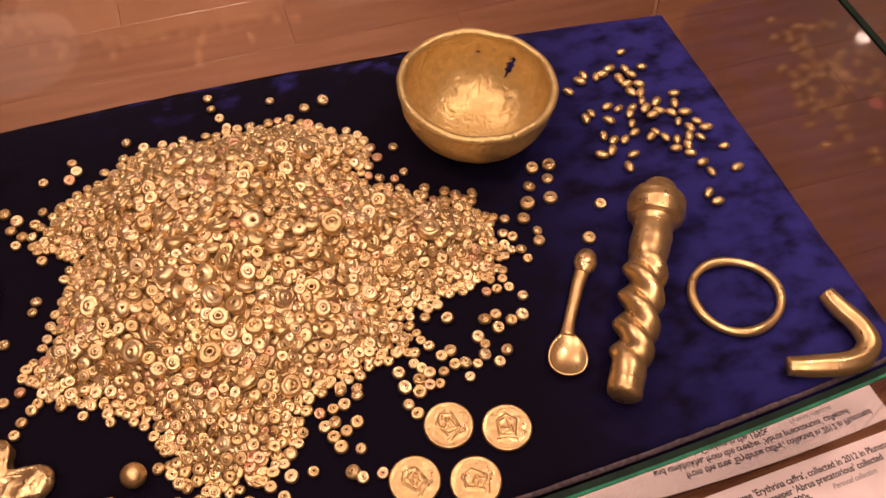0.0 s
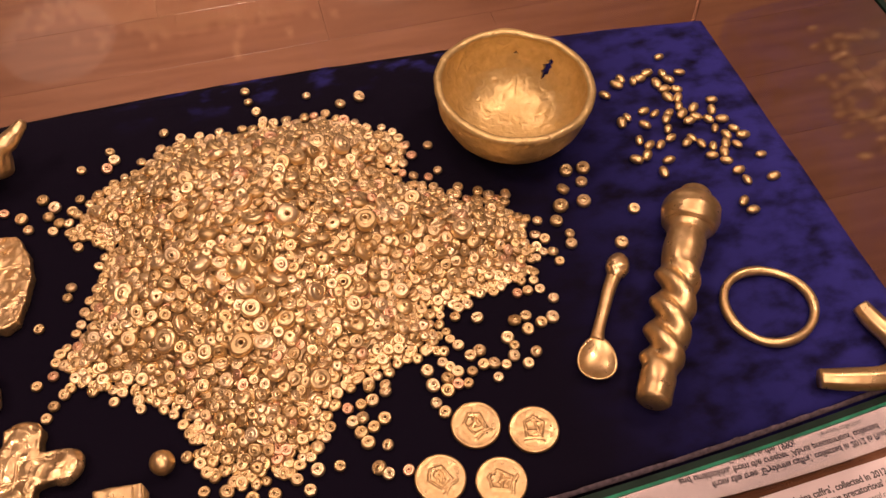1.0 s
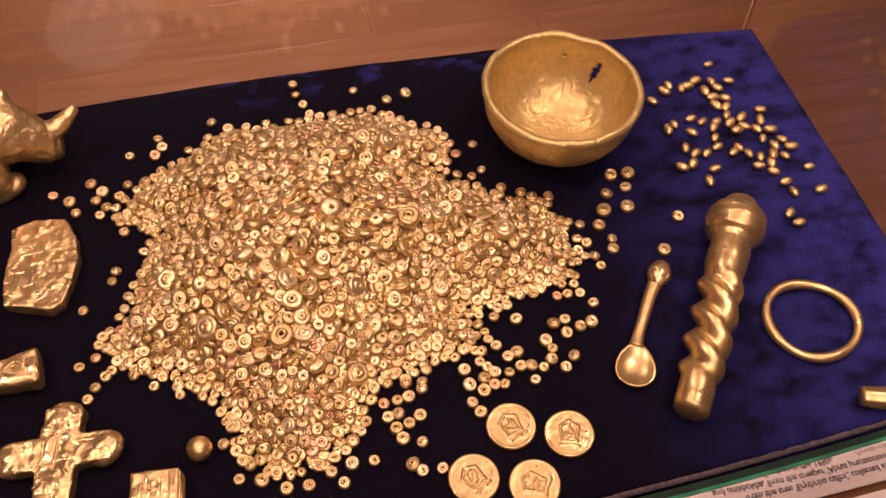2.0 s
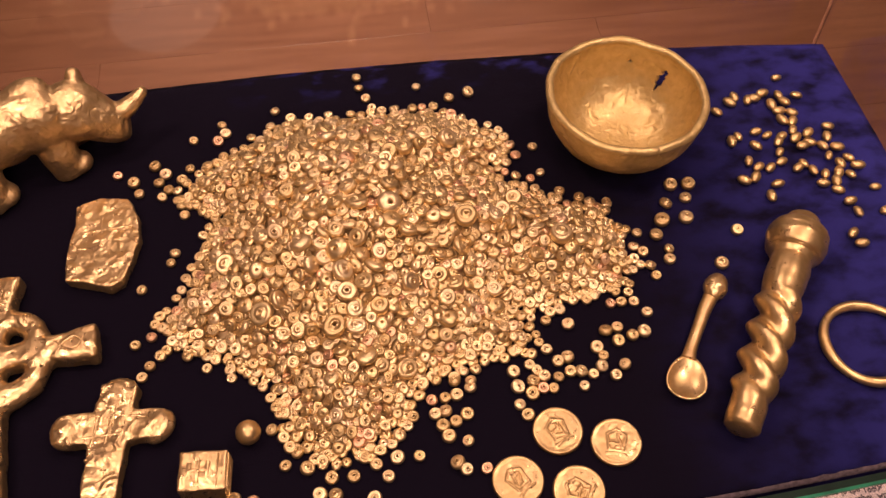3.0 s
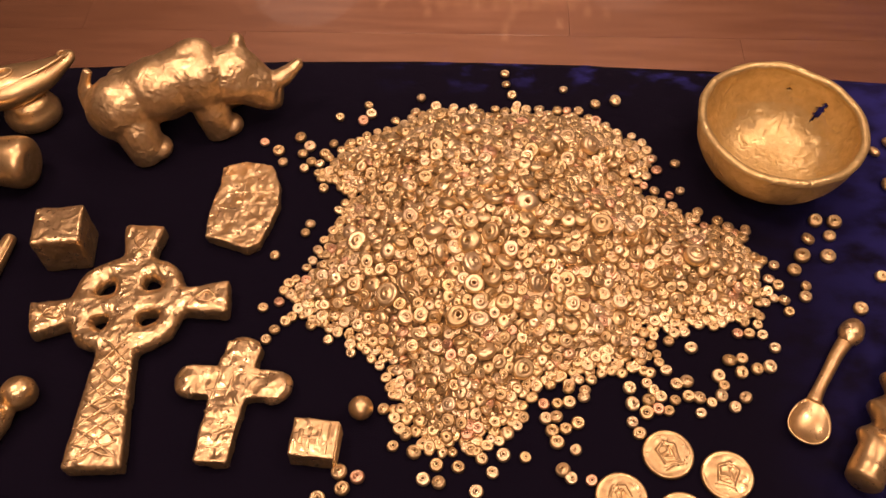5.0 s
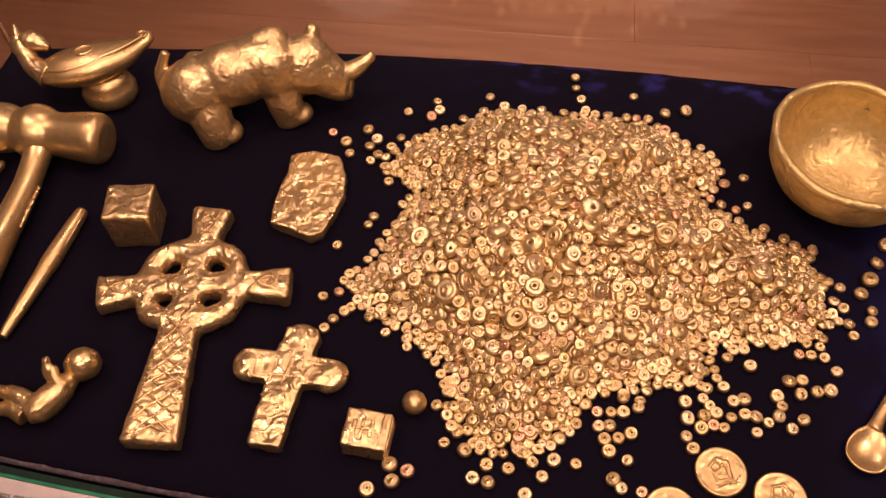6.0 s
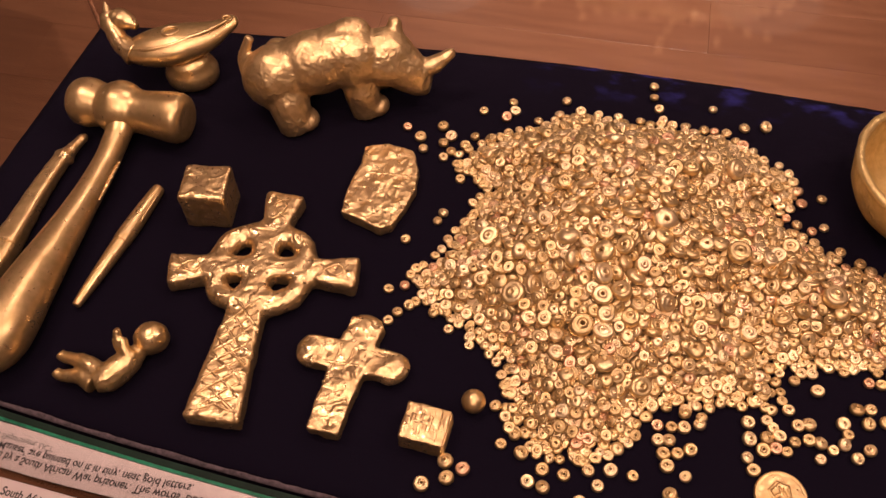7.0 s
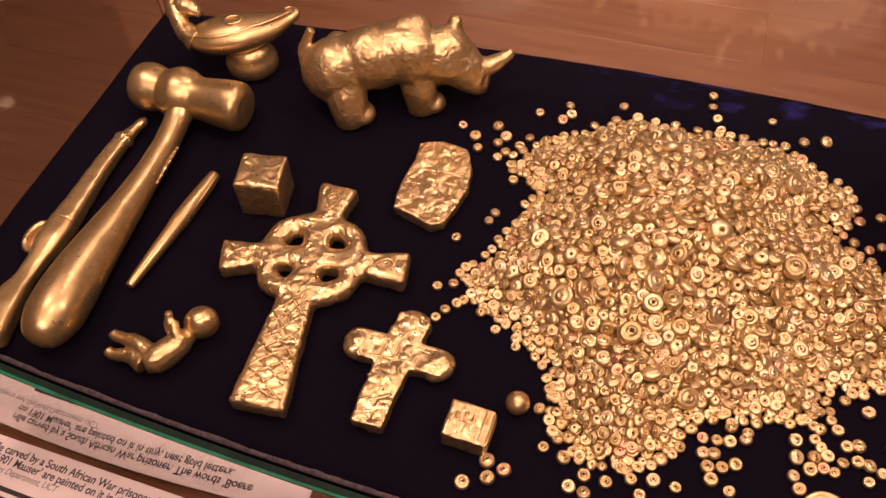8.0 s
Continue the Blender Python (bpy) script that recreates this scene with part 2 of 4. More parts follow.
def lathe(bm, profile, seg=48, wobble=None):
    """Rows of radius, height turned round z; wobble(angle, row) scales the radius."""
    rings = []
    for i, (r, z) in enumerate(profile):
        if r < 1e-6:
            rings.append([bm.verts.new((0, 0, z))])
        else:
            rings.append([bm.verts.new((r * (wobble(2 * math.pi * j / seg, i) if wobble else 1) * math.cos(2 * math.pi * j / seg), r * (wobble(2 * math.pi * j / seg, i) if wobble else 1) * math.sin(2 * math.pi * j / seg), z)) for j in range(seg)])
    for p, q in zip(rings, rings[1:]):
        for j in range(seg):
            j2 = (j + 1) % seg
            if len(p) == 1:
                bm.faces.new((p[0], q[j2], q[j]))
            elif len(q) == 1:
                bm.faces.new((p[j], p[j2], q[0]))
            else:
                bm.faces.new((p[j], p[j2], q[j2], q[j]))


def melt(ob, voxel, smooth=4, lumps=0.0, lump_size=0.01):
    """Melts overlapping pieces of a mesh into one rounded, slightly lumpy form."""
    r = ob.modifiers.new("fuse", "REMESH")
    r.mode, r.voxel_size, r.use_smooth_shade = "VOXEL", voxel, True
    s = ob.modifiers.new("round", "SMOOTH")
    s.factor, s.iterations = 0.5, smooth
    if lumps:
        tex = bpy.data.textures.new("lumps", "CLOUDS")
        tex.noise_scale, tex.noise_depth = lump_size, 3
        d = ob.modifiers.new("lumps", "DISPLACE")
        d.texture, d.strength, d.mid_level, d.texture_coords = tex, lumps, 0.5, "LOCAL"
    return ob


def numbers(text):
    v = [float(w) for w in text.split()]
    return list(zip(v[::2], v[1::2]))


# ---- the room ----
def room():
    # unseen walls and ceiling, added so light bounces and gold has surroundings to mirror
    X, Y0, Y1 = 5.0, -3.0, 6.6
    ceiling = solid("ceiling", box(bmesh.new(), -X, X, Y0, Y1, CEILING_Z, CEILING_Z + 0.1), CEILING_PAINT, Matrix(), "unseen pale painted ceiling added to close the dim gallery", "ceiling", smooth=False, kind="structure")
    for name, b in (("wall_north", (-X, X, Y1, Y1 + 0.1)), ("wall_south", (-X, X, Y0 - 0.1, Y0)), ("wall_east", (X, X + 0.1, Y0, Y1)), ("wall_west", (-X - 0.1, -X, Y0, Y1))):
        solid(name, box(bmesh.new(), *b, FLOOR_Z, CEILING_Z), WALL_PAINT, Matrix(), "unseen brown painted wall added to close the dim gallery", "wall", smooth=False, kind="structure")
    return ceiling


room()
FRONT = lambda x: -0.184 + 0.13 * (x - 0.02) ** 2      # line of the front glass
BACK = lambda x: 0.2555 - 0.13 * (x + 0.04) ** 2       # back edge of the velvet
LEFT, RIGHT = -0.535, 0.4335
LEDGE = lambda x: float(np.interp(x, (-0.56, -0.20, 0.14, 0.50), (-0.1766, -0.0885, -0.0730, -0.1433)))      # height of the ledge, which falls to both ends


def velvet_board():
    nx, ny = 110, 50
    bm = bmesh.new()
    grid = []
    for i in range(nx + 1):
        u = i / nx
        row = []
        for j in range(ny + 1):
            v = j / ny
            x = (-0.531 + 0.022 * v) * (1 - u) + (0.431 - 0.010 * v) * u
            y0, y1 = FRONT(x) + 0.0105, BACK(x)
            y = y0 + (y1 - y0) * v
            edge = min(u * 0.95, (1 - u) * 0.95, v * 0.42, (1 - v) * 0.42)
            drop = -0.0045 * math.exp(-edge / 0.004)
            ripple = 0.0009 * noise.noise((x * 14, y * 14, 0)) + 0.0006 * noise.noise((x * 60, y * 60, 3))
            row.append(bm.verts.new((x, y, drop + ripple - 0.0008)))
        grid.append(row)
    for i in range(nx):
        for j in range(ny):
            bm.faces.new((grid[i][j], grid[i + 1][j], grid[i + 1][j + 1], grid[i][j + 1]))
    rim = [e for e in bm.edges if e.is_boundary]
    down = bmesh.ops.extrude_edge_only(bm, edges=rim)
    for v in (g for g in down["geom"] if isinstance(g, bmesh.types.BMVert)):
        v.co.z = -0.105
    board = thing("velvet_board", Matrix(), "board covered in dark blue brushed velvet inside the case", "display board")
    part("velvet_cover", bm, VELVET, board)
    bm = bmesh.new()
    xs = np.linspace(-0.528, 0.428, 240)
    rng = np.random.default_rng(2)
    width = 0.0016 + 0.0009 * np.array([noise.noise((x * 30, 0, 0)) + 0.8 * noise.noise((x * 140, 3, 0)) for x in xs])
    low = [bm.verts.new((x, FRONT(x) + 0.0098, -0.0052)) for x in xs]
    mid = [bm.verts.new((x, FRONT(x) + 0.0104, -0.0018 + 0.0004 * rng.standard_normal())) for x in xs]
    top = [bm.verts.new((x, FRONT(x) + 0.0108 + max(0.0004, w), -0.0022 + max(0.0, w) * 0.4)) for x, w in zip(xs, width)]
    for p, q in ((low, mid), (mid, top)):
        for i in range(len(xs) - 1):
            bm.faces.new((p[i], p[i + 1], q[i + 1], q[i]))
    part("frayed_hem", bm, HEM, board, "pale frayed hem of the velvet")
    return board


velvet_board()


def strip(bm, xs, y_of, d0, d1, low, high):
    """A bent bar that follows y_of(x), between offsets d0 and d1 and heights low(x) and high(x)."""
    rings = [[bm.verts.new((x, y_of(x) + d, z)) for d, z in ((d0, low(x)), (d1, low(x)), (d1, high(x)), (d0, high(x)))] for x in xs]
    for p, q in zip(rings, rings[1:]):
        for j in range(4):
            bm.faces.new((p[j], p[(j + 1) % 4], q[(j + 1) % 4], q[j]))
    bm.faces.new(rings[0])
    bm.faces.new(rings[-1][::-1])
    return bm


def display_case():
    case = thing("display_case", pose(0, 0, FLOOR_Z), "low wooden display case with clear glass panes", "display case")
    up = -FLOOR_Z
    xs = np.linspace(LEFT - 0.02, RIGHT + 0.06, 80)
    bm = bmesh.new()
    inner = np.linspace(-0.500, 0.416, 30)
    plan = [(x, FRONT(x) + 0.013) for x in inner] + [(x, BACK(x) - 0.004) for x in inner[::-1]]
    prism(bm, plan, 0.0, up - 0.006)
    part("plinth", bm, WOOD_CASE, case, "dark stained wooden plinth", False)
    bm = bmesh.new()
    strip(bm, xs, FRONT, -0.155, 0.0065, lambda x: up + LEDGE(x) - 0.03, lambda x: up + LEDGE(x))
    part("ledge", bm, WOOD_CASE, case, "wooden ledge that carries the captions", False)
    top = 0.150
    for name, b in (("back_pane", (LEFT, RIGHT, 0.2575, 0.2635)), ("right_pane", (RIGHT, RIGHT + 0.0045, -0.16, 0.257)), ("left_pane", (LEFT - 0.006, LEFT, -0.15, 0.257))):
        pane = part(name, box(bmesh.new(), *b, up - 0.12, up + top), GLASS, case, "clear glass pane", False)
        pane.visible_shadow = False
        x0, x1, y0, y1 = b
        part("pane_edge", box(bmesh.new(), x0, x1, y0, y1, up + top + 0.0002, up + top + 0.0022), DARK_EDGE, case, "dark green polished glass edge", False)
    bm = bmesh.new()
    strip(bm, xs, FRONT, 0.0, 0.006, lambda x: up + LEDGE(x) + 0.0005, lambda x: up - 0.003)
    part("front_pane", bm, COATED_GLASS, case, "clear glass pane that mirrors the captions", False).visible_shadow = False
    bm = bmesh.new()
    strip(bm, xs, FRONT, -0.0004, 0.0016, lambda x: up - 0.0028, lambda x: up - 0.0004)
    part("pane_edge", bm, GREEN_EDGE, case, "bright green polished glass edge", False)
    bm = bmesh.new()
    strip(bm, xs, FRONT, 0.0018, 0.0064, lambda x: up - 0.0028, lambda x: up - 0.0008)
    part("pane_edge", bm, DARK_EDGE, case, "dark green polished glass edge", False)
    return case


display_case()


# ---- captions on the ledge ----
def caption(x, y, turn, fall, width, depth, lines, label):
    height = LEDGE(x + width / 2) - fall * width / 2
    card = thing("caption_card", pose(x, y, height + 0.0006, 0, 0, turn) @ pose(0, 0, 0, 0, -math.degrees(math.atan(fall)), 0), label, "caption")
    part("card", box(bmesh.new(), 0, width, -depth, 0, 0.0003, 0.0018, 0.0003), PAPER, card, "", False)
    for row, (text, tx, ty, size, mat, slant) in enumerate(lines):
        if text is None:
            part("text_bar", box(bmesh.new(), tx, tx + slant, ty, ty + size * 0.5, 0.0018, 0.0021), mat, card, "dark line of small print", False)
            continue
        curve = bpy.data.curves.new("line_of_text", "FONT")
        curve.body, curve.size, curve.extrude, curve.shear, curve.offset = text, size, 0.00006, slant, 0.00016 if slant == 0 else 0.00006
        line = new("line_of_text", curve)
        line.data.materials.append(mat)
        line.parent = card
        line.location = (tx, ty, 0.00195)
        tagged(line, "printed line of the caption")
    return card


caption(-0.602, -0.1408, -6.7, 0.2447, 0.38, 0.085, [
    ("rifle carved by a South African War prisoner. The words 'Boere", 0.0686, -0.0132, 0.0101, INK, 0.0),
    ("on 1901 Mauser' are painted on it in tiny, neat gold letters.", 0.0686, -0.0220, 0.0101, INK, 0.0),
    ("Objects and Archives Department, UCT", 0.030, -0.0295, 0.0080, GREY_INK, 0.25),
    (None, 0.072, -0.0430, 0.0078, INK, 0.12),
    (None, 0.072, -0.0507, 0.0078, INK, 0.08),
], "white printed caption card on the wooden ledge")
caption(0.155, -0.1912, 5.3, -0.1953, 0.335, 0.085, [
    ("from the tree 'Erythrina caffra', collected in 2012 in Plumstead", 0.127, -0.0128, 0.0076, INK, 0.0),
    ("and umkhokha, from the creeper 'Abrus precatorious' collected", 0.101, -0.0205, 0.0076, INK, 0.0),
    ("in the Durban Botanic Gardens in the 1990s.", 0.078, -0.0282, 0.0076, INK, 0.0),
    ("Personal collection", 0.238, -0.0282, 0.0060, GREY_INK, 0.25),
], "white printed caption card about seeds, on the wooden ledge")


# ---- gold beads ----
def bead_profile(r, h, hole, ringed=True):
    """Half section of a flattened bead with a hole, as radius, height: with a ring groove round a raised middle, or a plain cushion."""
    low = [(hole, -h * 0.5), (r * 0.62, -h), (r * 0.93, -h * 0.66), (r, -h * 0.1)]
    if ringed:
        return low + [(r * 0.97, h * 0.40), (r * 0.88, h * 0.76), (r * 0.74, h * 0.90), (r * 0.58, h * 0.74), (r * 0.47, h * 0.80), (r * 0.35, h * 1.08), (max(hole * 1.5, r * 0.23), h * 1.14), (hole * 1.15, h * 0.95), (hole, h * 0.1)]
    return low + [(r * 0.97, h * 0.40), (r * 0.87, h * 0.72), (r * 0.66, h * 0.98), (r * 0.42, h * 1.14), (max(hole * 1.7, r * 0.23), h * 1.18), (hole * 1.2, h * 1.0), (hole, h * 0.1)]


def bead_arrays(r, h, hole, seg, ringed=True):
    prof = bead_profile(r, h, hole, ringed)
    k = len(prof)
    verts = [(a * math.cos(2 * math.pi * j / seg), a * math.sin(2 * math.pi * j / seg), z) for j in range(seg) for a, z in prof]
    faces = [(j * k + i, ((j + 1) % seg) * k + i, ((j + 1) % seg) * k + (i + 1) % k, j * k + (i + 1) % k) for j in range(seg) for i in range(k)]
    return np.array(verts), np.array(faces)


HEAP = numbers("""-0.047 0.192  -0.016 0.190  0.022 0.194  0.060 0.188  0.091 0.167  0.111 0.156  0.117 0.127  0.102 0.119  0.109 0.102  0.147 0.076
 0.180 0.068  0.183 0.049  0.189 0.033  0.187 0.003  0.175 -0.009  0.142 -0.014  0.112 -0.022  0.092 -0.019  0.098 -0.033  0.104 -0.049
 0.071 -0.054  0.043 -0.061  0.022 -0.065  0.010 -0.084  0.004 -0.103  -0.018 -0.112  -0.047 -0.114  -0.066 -0.102  -0.073 -0.075  -0.082 -0.053
 -0.113 -0.031  -0.136 -0.022  -0.153 -0.002  -0.150 0.018  -0.141 0.034  -0.134 0.057  -0.124 0.080  -0.124 0.101  -0.144 0.114  -0.146 0.131  -0.104 0.161  -0.082 0.180""")


def edge_distance(px, py):
    """Distance to the heap's outline: positive inside."""
    poly = np.array(HEAP)
    a, b = poly, np.roll(poly, -1, 0)
    p = np.array((px, py))
    ab = b - a
    f = np.clip(((p - a) * ab).sum(1) / (ab * ab).sum(1), 0, 1)
    d = np.hypot(*(a + f[:, None] * ab - p).T).min()
    inside = False
    for (x0, y0), (x1, y1) in zip(a, b):
        if (y0 > py) != (y1 > py) and px < (x1 - x0) * (py - y0) / (y1 - y0) + x0:
            inside = not inside
    return d if inside else -d


def heap_height(px, py):
    d = max(edge_distance(px, py), 0.0)
    return 0.060 * (1 - math.exp(-((d / 0.070) ** 1.25))) + 0.0025 * noise.noise((px * 25, py * 25, 1.0)) * min(1, d / 0.02)


def bead_heap():
    rng = np.random.default_rng(7)
    grid, chosen = {}, []
    tall, steps = {}, 0.004

    def ground(x, y):
        key = (round(x / steps), round(y / steps))
        if key not in tall:
            tall[key] = (heap_height(key[0] * steps, key[1] * steps), edge_distance(key[0] * steps, key[1] * steps))
        return tall[key]

    for layer, tries, gap in ((0, 12000, 0.80), (1, 16000, 0.74), (2, 22000, 0.72)):
        grid.clear()
        for n in range(tries):
            x, y = rng.uniform(-0.160, 0.198), rng.uniform(-0.121, 0.200)
            h, d = ground(x, y)
            if d < (-0.004, 0.002, 0.008)[layer]:
                continue
            middle = min(1, d / 0.05) * (1.0 if y > -0.06 else 0.5)
            r = 0.0036 + 0.0010 * rng.random() + (0.0030 * rng.random() ** 2.2 * middle)
            if layer == 2 and n < 900 and rng.random() < 0.50 * middle:
                r = 0.0060 + 0.0032 * rng.random() ** 2.0
            key = (int(x // 0.02), int(y // 0.02))
            near = [q for i in (-1, 0, 1) for j in (-1, 0, 1) for q in grid.get((key[0] + i, key[1] + j), ())]
            if any((q[0] - x) ** 2 + (q[1] - y) ** 2 < (gap * (q[2] + r)) ** 2 for q in near):
                continue
            grid.setdefault(key, []).append((x, y, r))
            chosen.append((x, y, h, d, r, layer))
    big = []
    for which in range(8):
        v, f = bead_arrays(0.0075, 0.0075 * (0.42, 0.48, 0.38, 0.52)[which % 4], 0.0075 * (0.06 + 0.012 * which), 24, which % 3 != 2)
        ang = np.arctan2(v[:, 1], v[:, 0])
        v[:, :2] *= (1 + 0.035 * np.cos(2 * ang + which) + 0.02 * np.cos(3 * ang - 2 * which))[:, None]
        me = bpy.data.meshes.new("large_gold_bead")
        me.from_pydata(v.tolist(), [], f.tolist())
        me.materials.append(GOLD_BEAD)
        me.shade_smooth()
        big.append(me)
    verts, faces, count, kinds = [], [], 0, 0
    for x, y, h, d, r, layer in chosen:
        th = r * rng.uniform(0.34, 0.46)
        gx = (ground(x + 0.006, y)[0] - ground(x - 0.006, y)[0]) / 0.012
        gy = (ground(x, y + 0.006)[0] - ground(x, y - 0.006)[0]) / 0.012
        spread = (0.70 if rng.random() < 0.18 else 0.30) if d > 0.012 else 0.10
        lean = 0.55 if d > 0.012 else 0.25
        n = Vector((-lean * gx + spread * rng.standard_normal(), -lean * gy + spread * rng.standard_normal(), 1)).normalized()
        turn = n.to_track_quat("Z", "Y").to_matrix() @ Matrix.Rotation(rng.uniform(0, 6.28), 3, "Z")
        z = max(h - 0.001 + (layer - 2) * 0.0026 + rng.uniform(0, 0.0026), th * 0.9 + (0.25 * r if d > 0.012 else 0.0003))
        if layer == 2 and r > 0.0060:
            ob = new("large_gold_bead", big[kinds % 8])
            ob.matrix_basis = Matrix.LocRotScale((x, y, z + 0.001), turn.to_quaternion(), (r / 0.0075, r / 0.0075 * rng.uniform(0.9, 1.0), r / 0.0075))
            tagged(ob, "large rounded gold bead lying on the bead heap", "bead", "large beads on the heap")
            kinds += 1
            continue
        v, f = bead_arrays(r, th, r * rng.uniform(0.10, 0.17), 14, rng.random() < 0.66)
        lobe, skew = rng.uniform(0.0, 0.08), rng.uniform(0, 6.28)
        ang = np.arctan2(v[:, 1], v[:, 0])
        v = v * (1 + 0.04 * rng.standard_normal(3)) * (1 + lobe * np.cos(2 * ang + skew) + 0.4 * lobe * np.cos(3 * ang - skew))[:, None]
        verts.append(v @ np.array(turn).T + (x, y, z))
        faces.append(f + count)
        count += len(v)
    nx = 80
    core = []
    for i in range(nx + 1):
        for j in range(nx + 1):
            x, y = -0.15 + 0.345 * i / nx, -0.118 + 0.316 * j / nx
            h, d = ground(x, y)
            core.append((x, y, h - 0.006 if d > 0.006 else -0.004))
    quads = [(i * (nx + 1) + j, (i + 1) * (nx + 1) + j, (i + 1) * (nx + 1) + j + 1, i * (nx + 1) + j + 1) for i in range(nx) for j in range(nx)]
    verts.append(np.array(core))
    faces.append(np.array(quads) + count)
    me = bpy.data.meshes.new("bead_heap")
    me.from_pydata(np.vstack(verts).tolist(), [], np.vstack(faces).tolist())
    me.materials.append(GOLD_BEAD)
    me.shade_smooth()
    ob = new("bead_heap", me)
    return tagged(ob, "heap of some thousand small pierced gold beads on velvet", "beads", kind="stuff")


bead_heap()


def stray_beads():
    rng = np.random.default_rng(11)
    v, f = bead_arrays(0.0047, 0.0024, 0.00066, 20)
    me = bpy.data.meshes.new("gold_bead")
    me.from_pydata(v.tolist(), [], f.tolist())
    me.materials.append(GOLD_BEAD)
    me.shade_smooth()
    first = None
    clusters = (
        ("-0.197 0.15  -0.184 0.141  -0.179 0.129  -0.168 0.156  -0.159 0.146  -0.164 0.138  -0.156 0.13  -0.161 0.123  -0.14 0.15  -0.126 0.15  -0.118 0.152  -0.146 0.139  -0.138 0.18  -0.115 0.194  -0.112 0.184  -0.118 0.176  -0.071 0.204  -0.075 0.187  -0.066 0.182  -0.058 0.194  0 0.235  0.001 0.222  0.006 0.209  0.01 0.197  0.05 0.217  0.076 0.2  0.093 0.204  0.075 0.18  0.136 0.136", 1.0),
        ("-0.143 0.103  -0.125 0.1  -0.149 0.067  -0.152 0.059  -0.172 0.037  -0.146 0.119  -0.139 0.112  -0.131 0.109  -0.174 -0.009  -0.163 -0.004  -0.156 -0.02  -0.152 -0.016  -0.163 -0.027  -0.168 -0.035  -0.158 0.012  -0.124 -0.034  -0.107 -0.044  -0.081 -0.086  -0.161 0.006  -0.152 0  -0.14 -0.003", 0.88),
        ("0.117 0.107  0.128 0.103  0.137 0.108  0.121 0.096  0.132 0.086  0.141 0.082  0.148 0.087  0.162 0.079  0.169 0.073  0.182 0.072  0.179 0.063  0.174 0.068  0.15 0.063  0.158 0.062  0.19 0.043  0.198 0.039  0.184 0.046  0.218 0.021  0.216 0.012  0.198 0.021  0.2 0.008  0.202 -0.001  0.193 0.01  0.18 -0.021  0.171 -0.02  0.163 -0.02", 0.95),
        ("0.236 0.081  0.25 0.08  0.244 0.067  0.227 0.063  0.22 0.048  0.212 0.035  0.239 0.048  0.274 0.031  0.253 0.003", 1.2),
        ("0.187 -0.031  0.163 -0.04  0.154 -0.042  0.161 -0.051  0.172 -0.048  0.181 -0.046  0.145 -0.054  0.148 -0.061  0.145 -0.069  0.161 -0.07  0.153 -0.077  0.138 -0.074  0.13 -0.071  0.123 -0.07  0.13 -0.082  0.129 -0.033  0.114 -0.028  0.114 -0.073  0.116 -0.061  0.123 -0.059  0.085 -0.077  0.096 -0.074  0.102 -0.08  0.109 -0.081  0.094 -0.083  0.084 -0.09  0.088 -0.098  0.104 -0.071  0.096 -0.061  0.084 -0.065  0.095 -0.052  0.11 -0.051  0.1 -0.066", 0.98),
        ("0.043 -0.067  0.054 -0.068  0.026 -0.079  0.035 -0.078  0.043 -0.077  0.053 -0.073  0.027 -0.089  0.034 -0.088  0.048 -0.092  0.04 -0.096  0.031 -0.098  0.034 -0.106  0.046 -0.111  0.012 -0.089  0.013 -0.117  0.037 -0.125  0.042 -0.13  0.055 -0.131  -0.008 -0.128  -0.001 -0.116  -0.015 -0.119  -0.03 -0.125  -0.044 -0.124  -0.052 -0.134  -0.042 -0.136  -0.018 -0.141  -0.073 -0.112  -0.059 -0.116  -0.065 -0.104  -0.049 -0.112  -0.075 -0.075  -0.075 -0.067  -0.063 -0.088  -0.022 -0.113", 1.0),
        ("-0.118 -0.149  -0.103 -0.142  -0.106 -0.131  -0.094 -0.134", 1.15),
    )
    for text, grow in clusters:
        for x, y in numbers(text):
            size = 0.95 * grow * rng.uniform(0.86, 1.14)
            tilt = 9 * rng.standard_normal(2)
            lift = 0.0019 * size + 0.0045 * size * math.sin(radians(abs(tilt).max())) * 0.6
            m = pose(x, y, lift - 0.0004, tilt[0], tilt[1], rng.uniform(0, 360)) @ Matrix.Diagonal((size, size * rng.uniform(0.92, 1.05), size, 1))
            if first is None:
                first = tagged(new("gold_bead", me), "small pierced gold bead lying on blue velvet", "bead", "stray gold beads")
                first.matrix_basis = m
            else:
                keep = first.scale.copy()
                copy_thing(first, m @ Matrix.Diagonal((1 / keep.x, 1 / keep.y, 1 / keep.z, 1)))


stray_beads()


